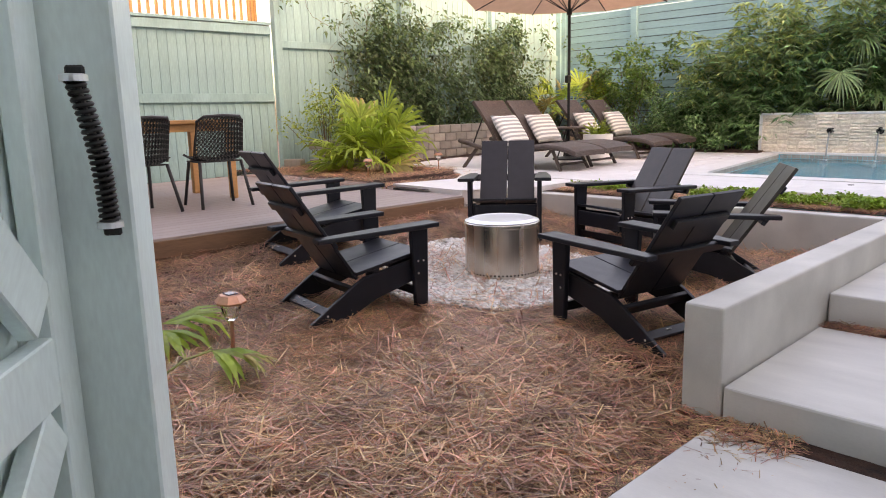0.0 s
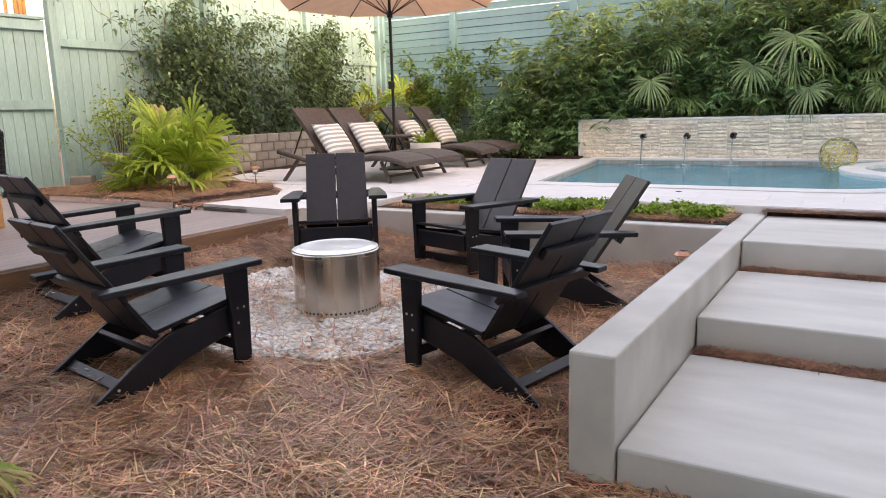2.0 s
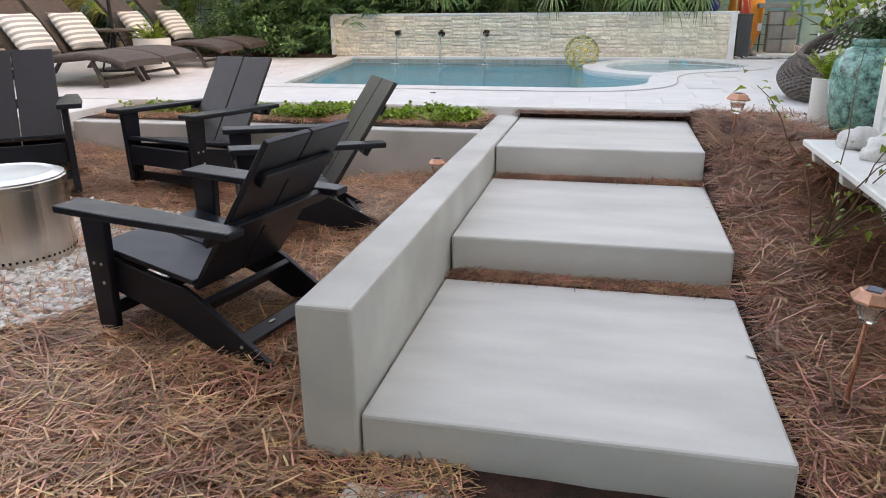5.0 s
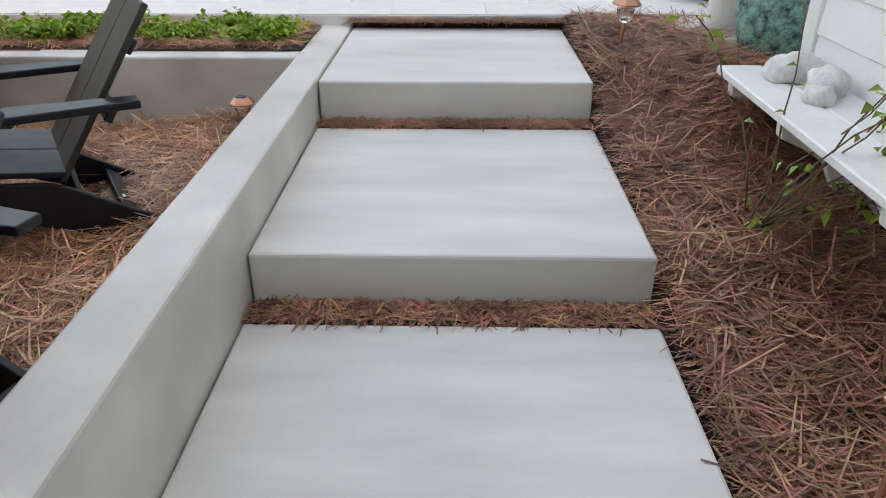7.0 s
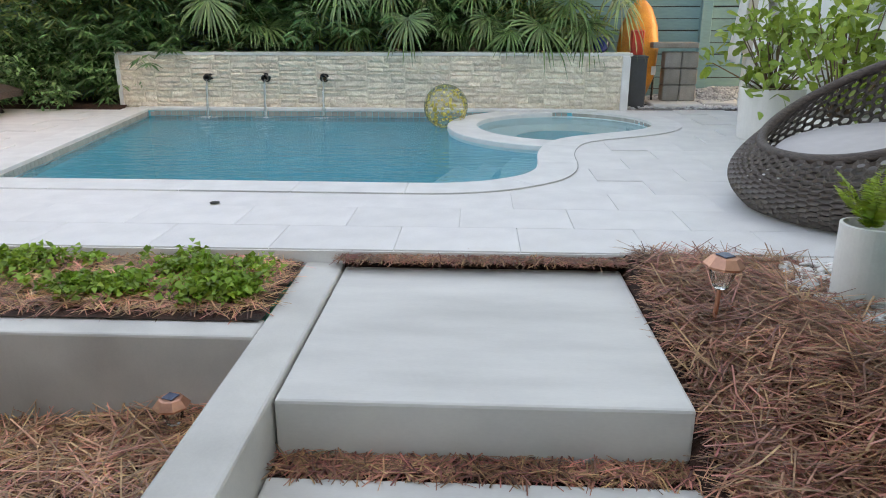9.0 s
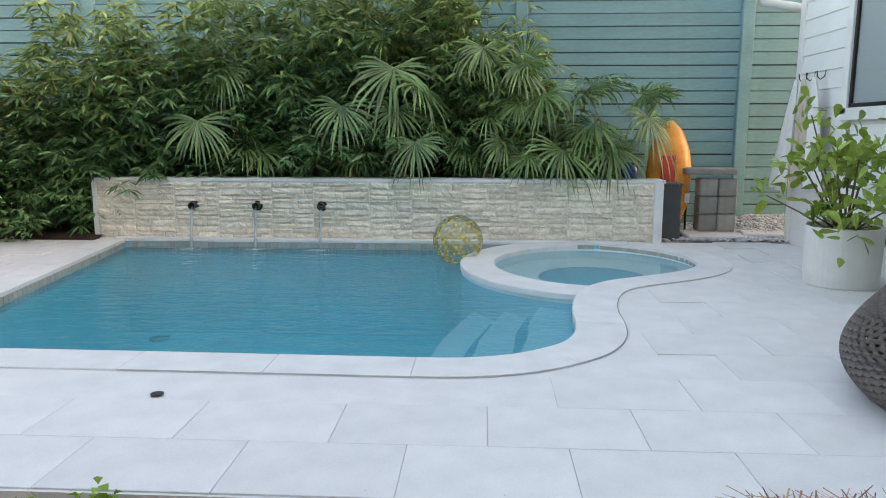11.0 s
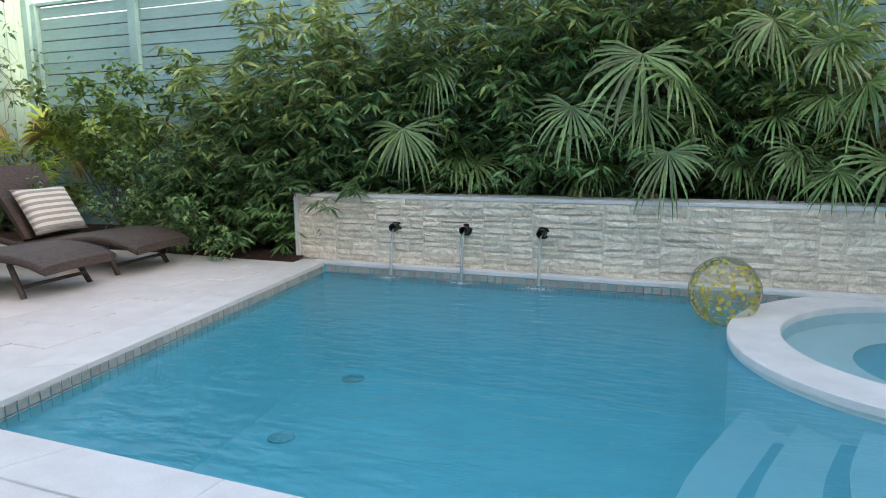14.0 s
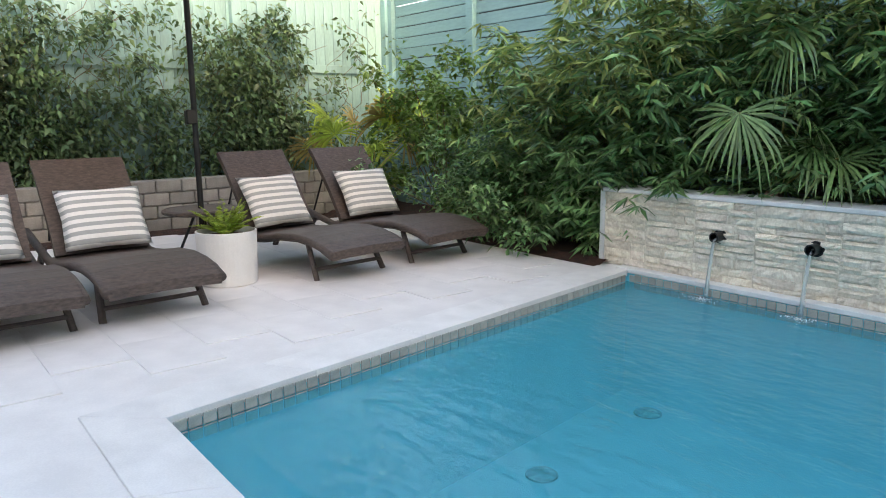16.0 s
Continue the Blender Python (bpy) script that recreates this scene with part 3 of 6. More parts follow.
def needles(name, count, region, height, rng, lo=0.12, hi=0.28, lift=0.022, parent=None, label="", mat="needle", lean=0.13, thick=1.0):
    """Loose pine needles: thin bent blades lying across one another. region(n) gives n places."""
    p = region(count)
    z = np.array([height(x, y) for x, y in p]) + rng.uniform(0.002, lift, count)
    ang, tilt = rng.uniform(0, 2 * np.pi, count), rng.normal(0, lean, count)
    L = rng.uniform(lo, hi, count)
    d = np.stack([np.cos(ang) * np.cos(tilt), np.sin(ang) * np.cos(tilt), np.sin(tilt)], 1)
    side = np.stack([-np.sin(ang), np.cos(ang), np.zeros(count)], 1)
    w = thick * rng.uniform(0.0015, 0.003, count)[:, None]
    c = np.stack([p[:, 0], p[:, 1], z], 1)
    bend = rng.normal(0, 0.09, count)[:, None] * L[:, None]
    pts = [c - d * L[:, None] / 2, c + side * bend + np.array((0, 0, 0.004)), c + d * L[:, None] / 2]
    v = np.stack([pts[0] - side * w, pts[0] + side * w, pts[1] - side * w + np.array((0, 0, 0.001)), pts[1] + side * w + np.array((0, 0, 0.001)), pts[2] - side * w * 0.5, pts[2] + side * w * 0.5], 1)
    f = np.array([[0, 1, 3, 2], [2, 3, 5, 4]])
    faces = (np.arange(count)[:, None, None] * 6 + f[None]).reshape(-1, 4)
    return tagged(raw(name, v.reshape(-1, 3), faces, mat, parent), label, "mulch", kind="stuff")


def rect(x0, x1, y0, y1, rng, power=1.0):
    return lambda n: np.stack([rng.uniform(x0, x1, n), y0 + (y1 - y0) * rng.uniform(0, 1, n) ** power], 1)


rng = np.random.default_rng(5)
gz = lambda x, y: ground_z(x, y) + bumpy(x, y)
needles("pine_straw", 62000, rect(-4.05, -0.2, -2.4, 3.2, rng), gz, rng, label="loose red-brown pine needles strewn round the fire pit")
needles("pine_straw", 30000, rect(-2.4, 0.35, -2.6, 0.0, rng), lambda x, y: (-0.16 + 0.062 * max(-2.0, y)) + 0.5 * bumpy(x, y) if x > -0.2 else gz(x, y), rng, label="loose red-brown pine needles in front of the low wall")
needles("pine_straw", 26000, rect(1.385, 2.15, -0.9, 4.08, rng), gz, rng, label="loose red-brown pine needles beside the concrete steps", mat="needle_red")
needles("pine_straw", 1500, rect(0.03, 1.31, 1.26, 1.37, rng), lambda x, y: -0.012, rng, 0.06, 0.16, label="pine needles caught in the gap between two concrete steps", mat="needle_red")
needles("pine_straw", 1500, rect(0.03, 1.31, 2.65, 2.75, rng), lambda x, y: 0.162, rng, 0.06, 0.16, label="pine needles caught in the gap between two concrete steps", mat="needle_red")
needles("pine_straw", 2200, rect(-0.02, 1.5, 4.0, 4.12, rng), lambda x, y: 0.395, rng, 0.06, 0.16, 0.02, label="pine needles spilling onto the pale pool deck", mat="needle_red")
needles("pine_straw", 9000, rect(-3.5, -0.24, 3.42, 4.04, rng), lambda x, y: 0.375 + 0.6 * bumpy(x, y), rng, label="pine needles in the raised planting bed")
for n_, area, h_, mat_, text in ((15000, rect(-4.05, -0.2, -2.0, 3.2, rng), gz, "needle_top", "long pale pine needles lying loose round the fire pit"),
                           (9000, rect(-2.4, -0.2, -2.6, 0.0, rng), gz, "needle_top", "long pale pine needles lying loose before the low wall"),
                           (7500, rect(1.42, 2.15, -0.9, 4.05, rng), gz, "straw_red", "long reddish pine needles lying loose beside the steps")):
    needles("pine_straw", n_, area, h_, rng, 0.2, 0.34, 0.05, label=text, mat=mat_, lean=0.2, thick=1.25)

# ---- concrete steps and low walls ----
def concrete_step(y0, y1, top, label):
    bm = bmesh.new()
    box(1.31, y1 - y0, 0.21, 0.012, (0.66, (y0 + y1) / 2, top - 0.105), bm=bm, seg=2)
    return tagged(part("concrete_step", bm, "concrete"), label, "step", "concrete garden steps", "structure")


concrete_step(0.01, 1.25, 0.0, "smooth grey concrete slab step with softened edges")
concrete_step(1.385, 2.64, 0.172, "smooth grey concrete slab step with softened edges")
concrete_step(2.765, 4.05, 0.36, "smooth grey concrete slab step beside the pool deck")
concrete_step(-1.05, -0.13, -0.15, "low grey concrete landing slab set in pine straw")
wall_bm = box(0.19, 4.12, 0.75, 0.012, (-0.098, 2.06, 0.37 - 0.375), seg=2)
tagged(part("wall_steps", wall_bm, "stucco"), "low rendered grey retaining wall beside the steps", "wall", kind="structure")
plant_bm = box(3.38, 0.17, 0.6, 0.012, (-1.885, 3.295, 0.367 - 0.3), seg=2)
tagged(part("wall_planter", plant_bm, "stucco"), "low rendered grey planter wall behind the fire pit", "wall", kind="structure")

# ---- pool deck with the pool cut into it ----
SPA = Vector((1.54, 8.46))
knots = [(0.17, 5.55), (0.42, 5.56), (0.66, 5.63), (0.83, 5.74), (0.97, 5.88), (1.06, 6.08), (1.10, 6.33), (1.11, 6.57), (1.14, 6.82), (1.21, 7.12), (1.33, 7.40), (1.52, 7.62), (1.78, 7.79), (2.05, 7.95), (2.28, 8.14), (2.42, 8.36), (2.46, 8.62), (2.41, 8.9), (2.26, 9.18), (2.02, 9.42), (1.75, 9.56)]


def through_knots(pts, cuts):
    """A smooth run of points through the given ones."""
    out = []
    ext = [pts[0]] + pts + [pts[-1]]
    for p0, p1, p2, p3 in zip(ext, ext[1:], ext[2:], ext[3:]):
        for k in range(cuts):
            t = k / cuts
            out.append(tuple(0.5 * (2 * b + (c - a) * t + (2 * a - 5 * b + 4 * c - d) * t * t + (3 * b - a - 3 * c + d) * t ** 3) for a, b, c, d in zip(p0, p1, p2, p3)))
    return out + [pts[-1]]


bend = through_knots(knots, 3)
curve_in = [(-2.8, 5.58), (-1.3, 5.57)] + bend + [(-3.42, 9.56)]
SPA_X, SPA_Y = 0.948, 1.03


def spa_point(r, a):
    return (SPA.x + r * SPA_X * math.cos(radians(a)), SPA.y + r * SPA_Y * math.sin(radians(a)))


def spa_radius(p):
    return math.hypot((p[0] - SPA.x) / SPA_X, (p[1] - SPA.y) / SPA_Y)


def offset_out(points, dist):
    out = []
    n = len(points)
    for i in range(n):
        a, b, c = Vector(points[i - 1]), Vector(points[i]), Vector(points[(i + 1) % n])
        e1, e2 = (b - a).normalized(), (c - b).normalized()
        n1, n2 = Vector((e1.y, -e1.x)), Vector((e2.y, -e2.x))
        k = (n1 + n2).normalized()
        out.append(b + k * dist / max(0.5, k.dot(n1)))
    return out


def slab_with_hole(name, outer, holes, z, thick, mat, label):
    from_polys = [[Vector((x, y, 0)) for x, y in outer]] + [[Vector((p[0], p[1], 0)) for p in h] for h in holes]
    flat = [v for poly in from_polys for v in poly]
    from mathutils.geometry import tessellate_polygon
    bm = bmesh.new()
    top = [bm.verts.new((v.x, v.y, z)) for v in flat]
    low = [bm.verts.new((v.x, v.y, z - thick)) for v in flat]
    for tri in tessellate_polygon(from_polys):
        bm.faces.new([top[i] for i in tri])
    k = 0
    for poly in from_polys:
        n = len(poly)
        for i in range(n):
            a, b = k + i, k + (i + 1) % n
            bm.faces.new((top[a], top[b], low[b], low[a]))
        k += n
    bmesh.ops.recalc_face_normals(bm, faces=bm.faces)
    return tagged(part(name, bm, mat), label, "pavement", kind="structure")


outer = [(-3.9, 4.06), (2.1, 4.07), (2.45, 3.55), (3.95, 3.55), (3.95, 9.75), (2.42, 9.75), (-3.8, 9.75), (-4.3, 9.5), (-5.3, 9.55), (-8.0, 9.5), (-8.05, 6.0), (-7.6, 4.9), (-6.2, 4.45), (-5.5, 4.0), (-5.1, 3.5), (-5.3, 2.6), (-4.07, 2.52), (-3.6, 3.2), (-3.6, 4.06)]
pool_deck = slab_with_hole("pavement", outer, [[(p[0], p[1]) for p in offset_out(curve_in, 0.05)]], DECK - 0.006, 0.15, "paver", "pale limestone pool deck pavers")

# coping stones round the pool, each a piece of its own
ring_out = offset_out(curve_in, 0.30)


def coping_stone(i, j, s=0.0, e=1.0):
    """One stone between two outline corners, or a share of a straight run."""
    if j == i + 1 or j == 0:
        a0, a1, b0, b1 = Vector(curve_in[i]), Vector(curve_in[j]), ring_out[i], ring_out[j]
        g = 0.0012 / max(0.1, (a1 - a0).length)
        shape = [a0.lerp(a1, s + g), a0.lerp(a1, e - g), b0.lerp(b1, e - g), b0.lerp(b1, s + g)]
    else:
        shape = [Vector(curve_in[k]) for k in range(i, j + 1)] + [ring_out[k] for k in range(j, i - 1, -1)]
        for a, b in ((0, 1), (j - i, j - i - 1), (-1, -2), (j - i + 1, j - i + 2)):
            shape[a] = shape[a] + (shape[b] - shape[a]).normalized() * 0.001
    part("coping_stone", prism([(q.x, q.y) for q in shape], 0.05, 0.003, "z", at=(0, 0, DECK - 0.02)), "coping", pool_deck)


n_in = len(curve_in)
for k in range(2):
    coping_stone(0, 1, k / 2, (k + 1) / 2)
for k in range(2):
    coping_stone(1, 2, k / 2, (k + 1) / 2)
i = 2
while i < n_in - 2:
    j = min(i + 9, n_in - 2)
    coping_stone(i, j)
    i = j
for k in range(5):
    coping_stone(n_in - 1, 0, k / 5, (k + 1) / 5)
back_ledge = box(5.6, 0.11, 0.04, 0.006, (-0.75, 9.61, DECK + 0.0))
part("coping_stone", back_ledge, "coping", pool_deck)

# dark joint between coping and pavers round the curve
jo, jv, jf = offset_out(curve_in, 0.304), [], []
for k in range(1, 46):
    for p in (ring_out[k], jo[k]):
        jv.append((p[0], p[1], DECK + 0.0035))
    if k > 1:
        jf.append((2 * k - 4, 2 * k - 3, 2 * k - 1, 2 * k - 2))
part_joint = raw("sealant_joint", jv, jf, "joint", pool_deck)

# pool shell
def shell(outline, z_top, z_low, name, mat, label):
    bm = bmesh.new()
    top = [bm.verts.new((p[0], p[1], z_top)) for p in outline]
    low = [bm.verts.new((p[0], p[1], z_low)) for p in outline]
    n = len(outline)
    for i in range(n):
        bm.faces.new((top[i], low[i], low[(i + 1) % n], top[(i + 1) % n]))
    bm.faces.new(low)
    return tagged(part(name, bm, mat), label, "pool", kind="structure")


pool = shell([(p[0], p[1]) for p in offset_out(curve_in, 0.012)], DECK - 0.02, -0.62, "pool", "plaster", "blue plastered swimming pool basin")
WATER = 0.345
water_edge = curve_in[:2] + [p for p in bend if spa_radius(p) > 1.29 and p[1] < 7.4] + [spa_point(1.29, a) for a in range(256, 117, -6)] + [(-3.42, 9.56)]
wbm = bmesh.new()
wbm.faces.new([wbm.verts.new((p[0], p[1], WATER)) for p in water_edge])
water = tagged(part("water", wbm, "water"), "clear blue rippling pool water", "water", kind="structure")
water.visible_shadow = False
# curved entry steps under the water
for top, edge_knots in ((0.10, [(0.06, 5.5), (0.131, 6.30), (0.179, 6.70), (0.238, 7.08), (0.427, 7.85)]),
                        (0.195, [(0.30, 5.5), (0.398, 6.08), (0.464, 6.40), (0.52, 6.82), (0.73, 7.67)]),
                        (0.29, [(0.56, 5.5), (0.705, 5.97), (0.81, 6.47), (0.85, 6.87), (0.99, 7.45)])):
    # pale treads; the risers' shade at depth is painted as deep blue
    for name_, inset, thick, z, mat in (("pool_step", 0.0, 0.02, top - 0.01, "step_plaster"), ("step_riser", 0.006, 0.55, top - 0.295, "riser_shade")):
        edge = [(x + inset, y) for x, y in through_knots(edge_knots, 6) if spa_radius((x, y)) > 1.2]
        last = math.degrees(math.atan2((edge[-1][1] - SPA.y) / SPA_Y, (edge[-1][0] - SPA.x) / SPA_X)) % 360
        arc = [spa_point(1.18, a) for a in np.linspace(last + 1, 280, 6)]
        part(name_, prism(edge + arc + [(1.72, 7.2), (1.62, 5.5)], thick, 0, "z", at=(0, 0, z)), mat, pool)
    # added dark strip on the tread below, painting the shadow beside the riser
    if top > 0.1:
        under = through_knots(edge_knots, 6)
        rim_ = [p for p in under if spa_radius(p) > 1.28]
        shade_strip = [(x - 0.09, y) for x, y in rim_] + [(x + 0.03, y) for x, y in rim_[::-1]]
        part("step_cove", prism(shade_strip, 0.012, 0, "z", at=(0, 0, top - 0.088)), "cove_plaster", pool)

# raised spa
spa = thing("spa", "round raised spa with a pale stone rim beside the pool", "spa", pose(SPA.x, SPA.y, 0) @ Matrix.Diagonal((SPA_X, SPA_Y, 1, 1)))
rim = bmesh.new()
ring_pts = [(0.97, DECK - 0.06), (0.97, DECK - 0.018), (0.977, DECK - 0.01), (1.292, DECK - 0.01), (1.30, DECK - 0.018), (1.30, DECK - 0.06)]
sel = [radians(a) for a in range(92, 284, 4)]
rows_ = [[rim.verts.new((r * math.cos(a), r * math.sin(a), z)) for r, z in ring_pts] for a in sel]
for a, b in zip(rows_, rows_[1:]):
    for i in range(len(ring_pts)):
        j = (i + 1) % len(ring_pts)
        rim.faces.new((a[i], b[i], b[j], a[j]))
rim.faces.new(rows_[0])
rim.faces.new(rows_[-1][::-1])
bmesh.ops.recalc_face_normals(rim, faces=rim.faces)
part("rim", rim, "coping", spa, "pale travertine rim")
inner_wall = lathe([(1.285, -0.6), (1.285, DECK - 0.06), (0.97, DECK - 0.06), (0.965, 0.295), (0.54, 0.285)], 48)
well = lathe([(0.54, 0.281), (0.525, 0.0), (0.0, 0.0)], 48)
for open_top in (inner_wall, well):
    for f in [f for f in open_top.faces if len(f.verts) > 6]:
        open_top.faces.remove(f)
part("basin", inner_wall, "spa_plaster", spa, "pale blue plastered basin with a bench ring")
part("footwell", well, "plaster", spa, "deeper blue footwell")
sw = bmesh.new()
sw.faces.new([sw.verts.new((0.966 * math.cos(radians(a)), 0.966 * math.sin(radians(a)), 0.375)) for a in range(0, 360, 8)])
spa_water = part("spa_water", sw, "spa_water", spa)
spa_water.visible_shadow = False

# waterline tiles on the two far sides
tile_mesh = part("waterline_tile", box(0.066, 0.008, 0.056, 0.003), "tile", pool, m=pose(-3.36, 9.553, DECK - 0.06))
a, b = Vector((-3.40, 9.50, 0)), Vector((-2.8, 5.60, 0))
side_yaw = math.degrees(math.atan2(b.y - a.y, b.x - a.x))
for row in (0, 1):
    z = DECK - 0.05 - 0.062 * row
    for i in range(55):
        p = a.lerp(b, (i + 0.5) / 55)
        again(tile_mesh, pool, pose(p.x + 0.006, p.y, z, 0, 0, side_yaw))
    for i in range(71):
        again(tile_mesh, pool, pose(-3.31 + i * 0.071, 9.553, z))
    run = [Vector((*p, 0)) for p in bend[::-1] if p[1] > 8.1]
    for p, q in zip(run, run[1:]):
        cuts = max(1, round((q - p).length / 0.07))
        for i in range(cuts):
            c = p.lerp(q, (i + 0.5) / cuts)
            again(tile_mesh, pool, pose(c.x, c.y, z, 0, 0, math.degrees(math.atan2(q.y - p.y, q.x - p.x))))

# ---- raised stone wall with three spouts ----
pool_wall = tagged(part("wall_pool", box(6.2, 0.3, 0.68, 0.004, (-0.69, 9.83, 0.41 + 0.34)), "coping"), "raised pool wall faced in split cream travertine", "wall", kind="structure")
part("wall_cap", box(6.26, 0.34, 0.035, 0.006, (-0.69, 9.825, 1.085)), "coping", pool_wall, "white stone cap")
part("end_trim", box(0.05, 0.32, 0.66, 0.004, (-3.785, 9.815, 0.74)), "coping", pool_wall)
part("end_trim", box(0.09, 0.34, 0.66, 0.004, (2.37, 9.805, 0.74)), "coping", pool_wall)
srng = random.Random(4)


def split_stone():
    """A rough-faced strip of stone, its length along x to be scaled."""
    bm = bmesh.new()
    bmesh.ops.create_grid(bm, x_segments=6, y_segments=3, size=0.5)
    for v in bm.verts:
        x, y = v.co.x, v.co.y
        edge = abs(x) > 0.49 or abs(y) > 0.49
        v.co = Vector((x, -0.006 - (0 if edge else srng.uniform(0.003, 0.02)), y * 0.047))
    r = bmesh.ops.extrude_edge_only(bm, edges=[e for e in bm.edges if e.is_boundary])
    for v in [g for g in r["geom"] if isinstance(g, bmesh.types.BMVert)]:
        v.co.y = 0.02
    bmesh.ops.recalc_face_normals(bm, faces=bm.faces)
    return bm


stones = [part("split_stone", split_stone(), "ledger", pool_wall, m=pose(-3.6, 9.672, 0.45 + 0.05 * i) @ Matrix.Diagonal((0.25, 1, 1, 1))) for i in range(8)]
panel_x = -3.76
while panel_x < 2.30:
    panel_w = min(srng.uniform(0.42, 0.62), 2.325 - panel_x)
    if 2.325 - panel_x - panel_w < 0.2:
        panel_w = 2.325 - panel_x
    z = 0.442
    while z < 1.06:
        h = srng.choice((0.045, 0.055, 0.065, 0.075))
        if 1.066 - z - h < 0.035:
            h = 1.066 - z
        x, end = panel_x, panel_x + panel_w
        while x < end - 0.001:
            L = srng.uniform(0.14, 0.36)
            if end - x - L < 0.09:
                L = end - x
            flip = srng.choice((1, -1))
            again(srng.choice(stones), pool_wall, pose(x + L / 2, 9.674 + srng.uniform(-0.009, 0.006), z + h / 2) @ Matrix.Diagonal((flip * (L - 0.001), 1, srng.choice((1, -1)) * (h - 0.001) / 0.047, 1)))
            x += L
        z += h
    panel_x += panel_w
for s in stones:
    bpy.data.objects.remove(s)
for x in (-2.66, -1.95, -1.237):
    sp = thing("water_spout", "short dark metal pipe spout pouring water", "spout", pose(x, 9.67, 0.807, 90), "three pool wall spouts")
    part("pipe", lathe([(0.038, 0.0), (0.038, 0.10), (0.030, 0.10), (0.030, 0.0)], 20), "dark_metal", sp, smooth=False)
    part("flange", lathe([(0.055, 0.0), (0.055, 0.012), (0.039, 0.014)], 20), "dark_metal", sp)
    jb = bmesh.new()
    tube([(0, -0.014 - 0.47 * s * s, 0.07 + 0.09 * s) for s in [i / 8 for i in range(9)]], 0.013, 8, jb, 1.3)
    j = part("water_stream", jb, "jet", sp, "thin falling stream of water", True)
    j.visible_shadow = False
    fv, ff = [], []
    for k in range(130):
        r_, a_ = abs(srng.gauss(0, 0.055)), srng.uniform(0, 6.28)
        s_ = srng.uniform(0.002, 0.006)
        q_ = Vector((r_ * math.cos(a_) * 1.5, WATER - 0.806 + srng.uniform(0, 0.012) * (1 - min(1, r_ * 8)), 0.2 + r_ * math.sin(a_)))
        n0 = len(fv)
        fv += [tuple(q_ + Vector(o) * s_) for o in ((1, 0, 0), (-1, 0, 0), (0, 0, 1), (0, 0, -1), (0, 1, 0))]
        ff += [(n0, n0 + 2, n0 + 4), (n0 + 2, n0 + 1, n0 + 4), (n0 + 1, n0 + 3, n0 + 4), (n0 + 3, n0, n0 + 4)]
    tagged(raw("splash", fv, ff, "foam", sp), "white foam where the falling stream lands", kind="stuff")

# ---- fences ----
def fence_west():
    wall = thing("wall_west", "pale teal board fence with vertical boards, rails and posts", "fence", kind="structure")
    board = part("board", box(0.022, 0.138, 2.28, 0.003), "fence", wall, m=pose(-9.05, -2.4, 1.50))
    y = -2.26
    while y < 3.33:
        again(board, wall, pose(-9.05 + srng.uniform(-0.003, 0.003), y, 1.50 + srng.uniform(-0.01, 0.01)))
        y += 0.142
    low = part("board", box(0.022, 0.138, 2.0, 0.003), "fence", wall, m=pose(-9.05, 3.6, 1.38))
    high = part("board", box(0.022, 0.138, 1.35, 0.003), "fence", wall, m=pose(-9.05, 3.6, 3.10))
    y = 3.742
    while y < 11.0:
        again(low, wall, pose(-9.05 + srng.uniform(-0.003, 0.003), y, 1.38))
        again(high, wall, pose(-9.05 + srng.uniform(-0.003, 0.003), y, 3.10))
        y += 0.142
    part("rail", box(0.05, 5.75, 0.13, 0.004, (-9.015, 0.46, 1.56)), "fence", wall)
    part("rail", box(0.05, 5.75, 0.13, 0.004, (-9.015, 0.46, 2.60)), "fence", wall)
    part("cap_rail", box(0.14, 5.75, 0.045, 0.004, (-9.04, 0.46, 2.70)), "fence", wall)
    part("rail", box(0.05, 7.5, 0.11, 0.004, (-9.015, 7.27, 2.40)), "fence", wall)
    for y in (3.44, 6.1, 8.6):
        part("post", box(0.12, 0.12, 3.4, 0.006, (-9.0, y, 2.1)), "fence", wall)
    part("post", box(0.12, 0.12, 3.4, 0.006, (-8.98, 10.93, 2.1)), "fence_blue", wall)
    far_fence = thing("neighbour_fence", "weathered tan picket fence beyond the boundary", "fence")
    picket = part("picket", box(0.02, 0.05, 1.0, 0.002), "oak", far_fence, m=pose(-9.4, -2.3, 3.0))
    for i in range(1, 46):
        again(picket, far_fence, pose(-9.4, -2.3 + 0.125 * i, 3.0))
    part("rail", box(0.04, 5.8, 0.08, 0.003, (-9.43, 0.5, 3.3)), "oak", far_fence)
    part("post", box(0.08, 0.08, 3.6, 0.003, (-9.45, 3.3, 1.6)), "oak", far_fence)


fence_west()


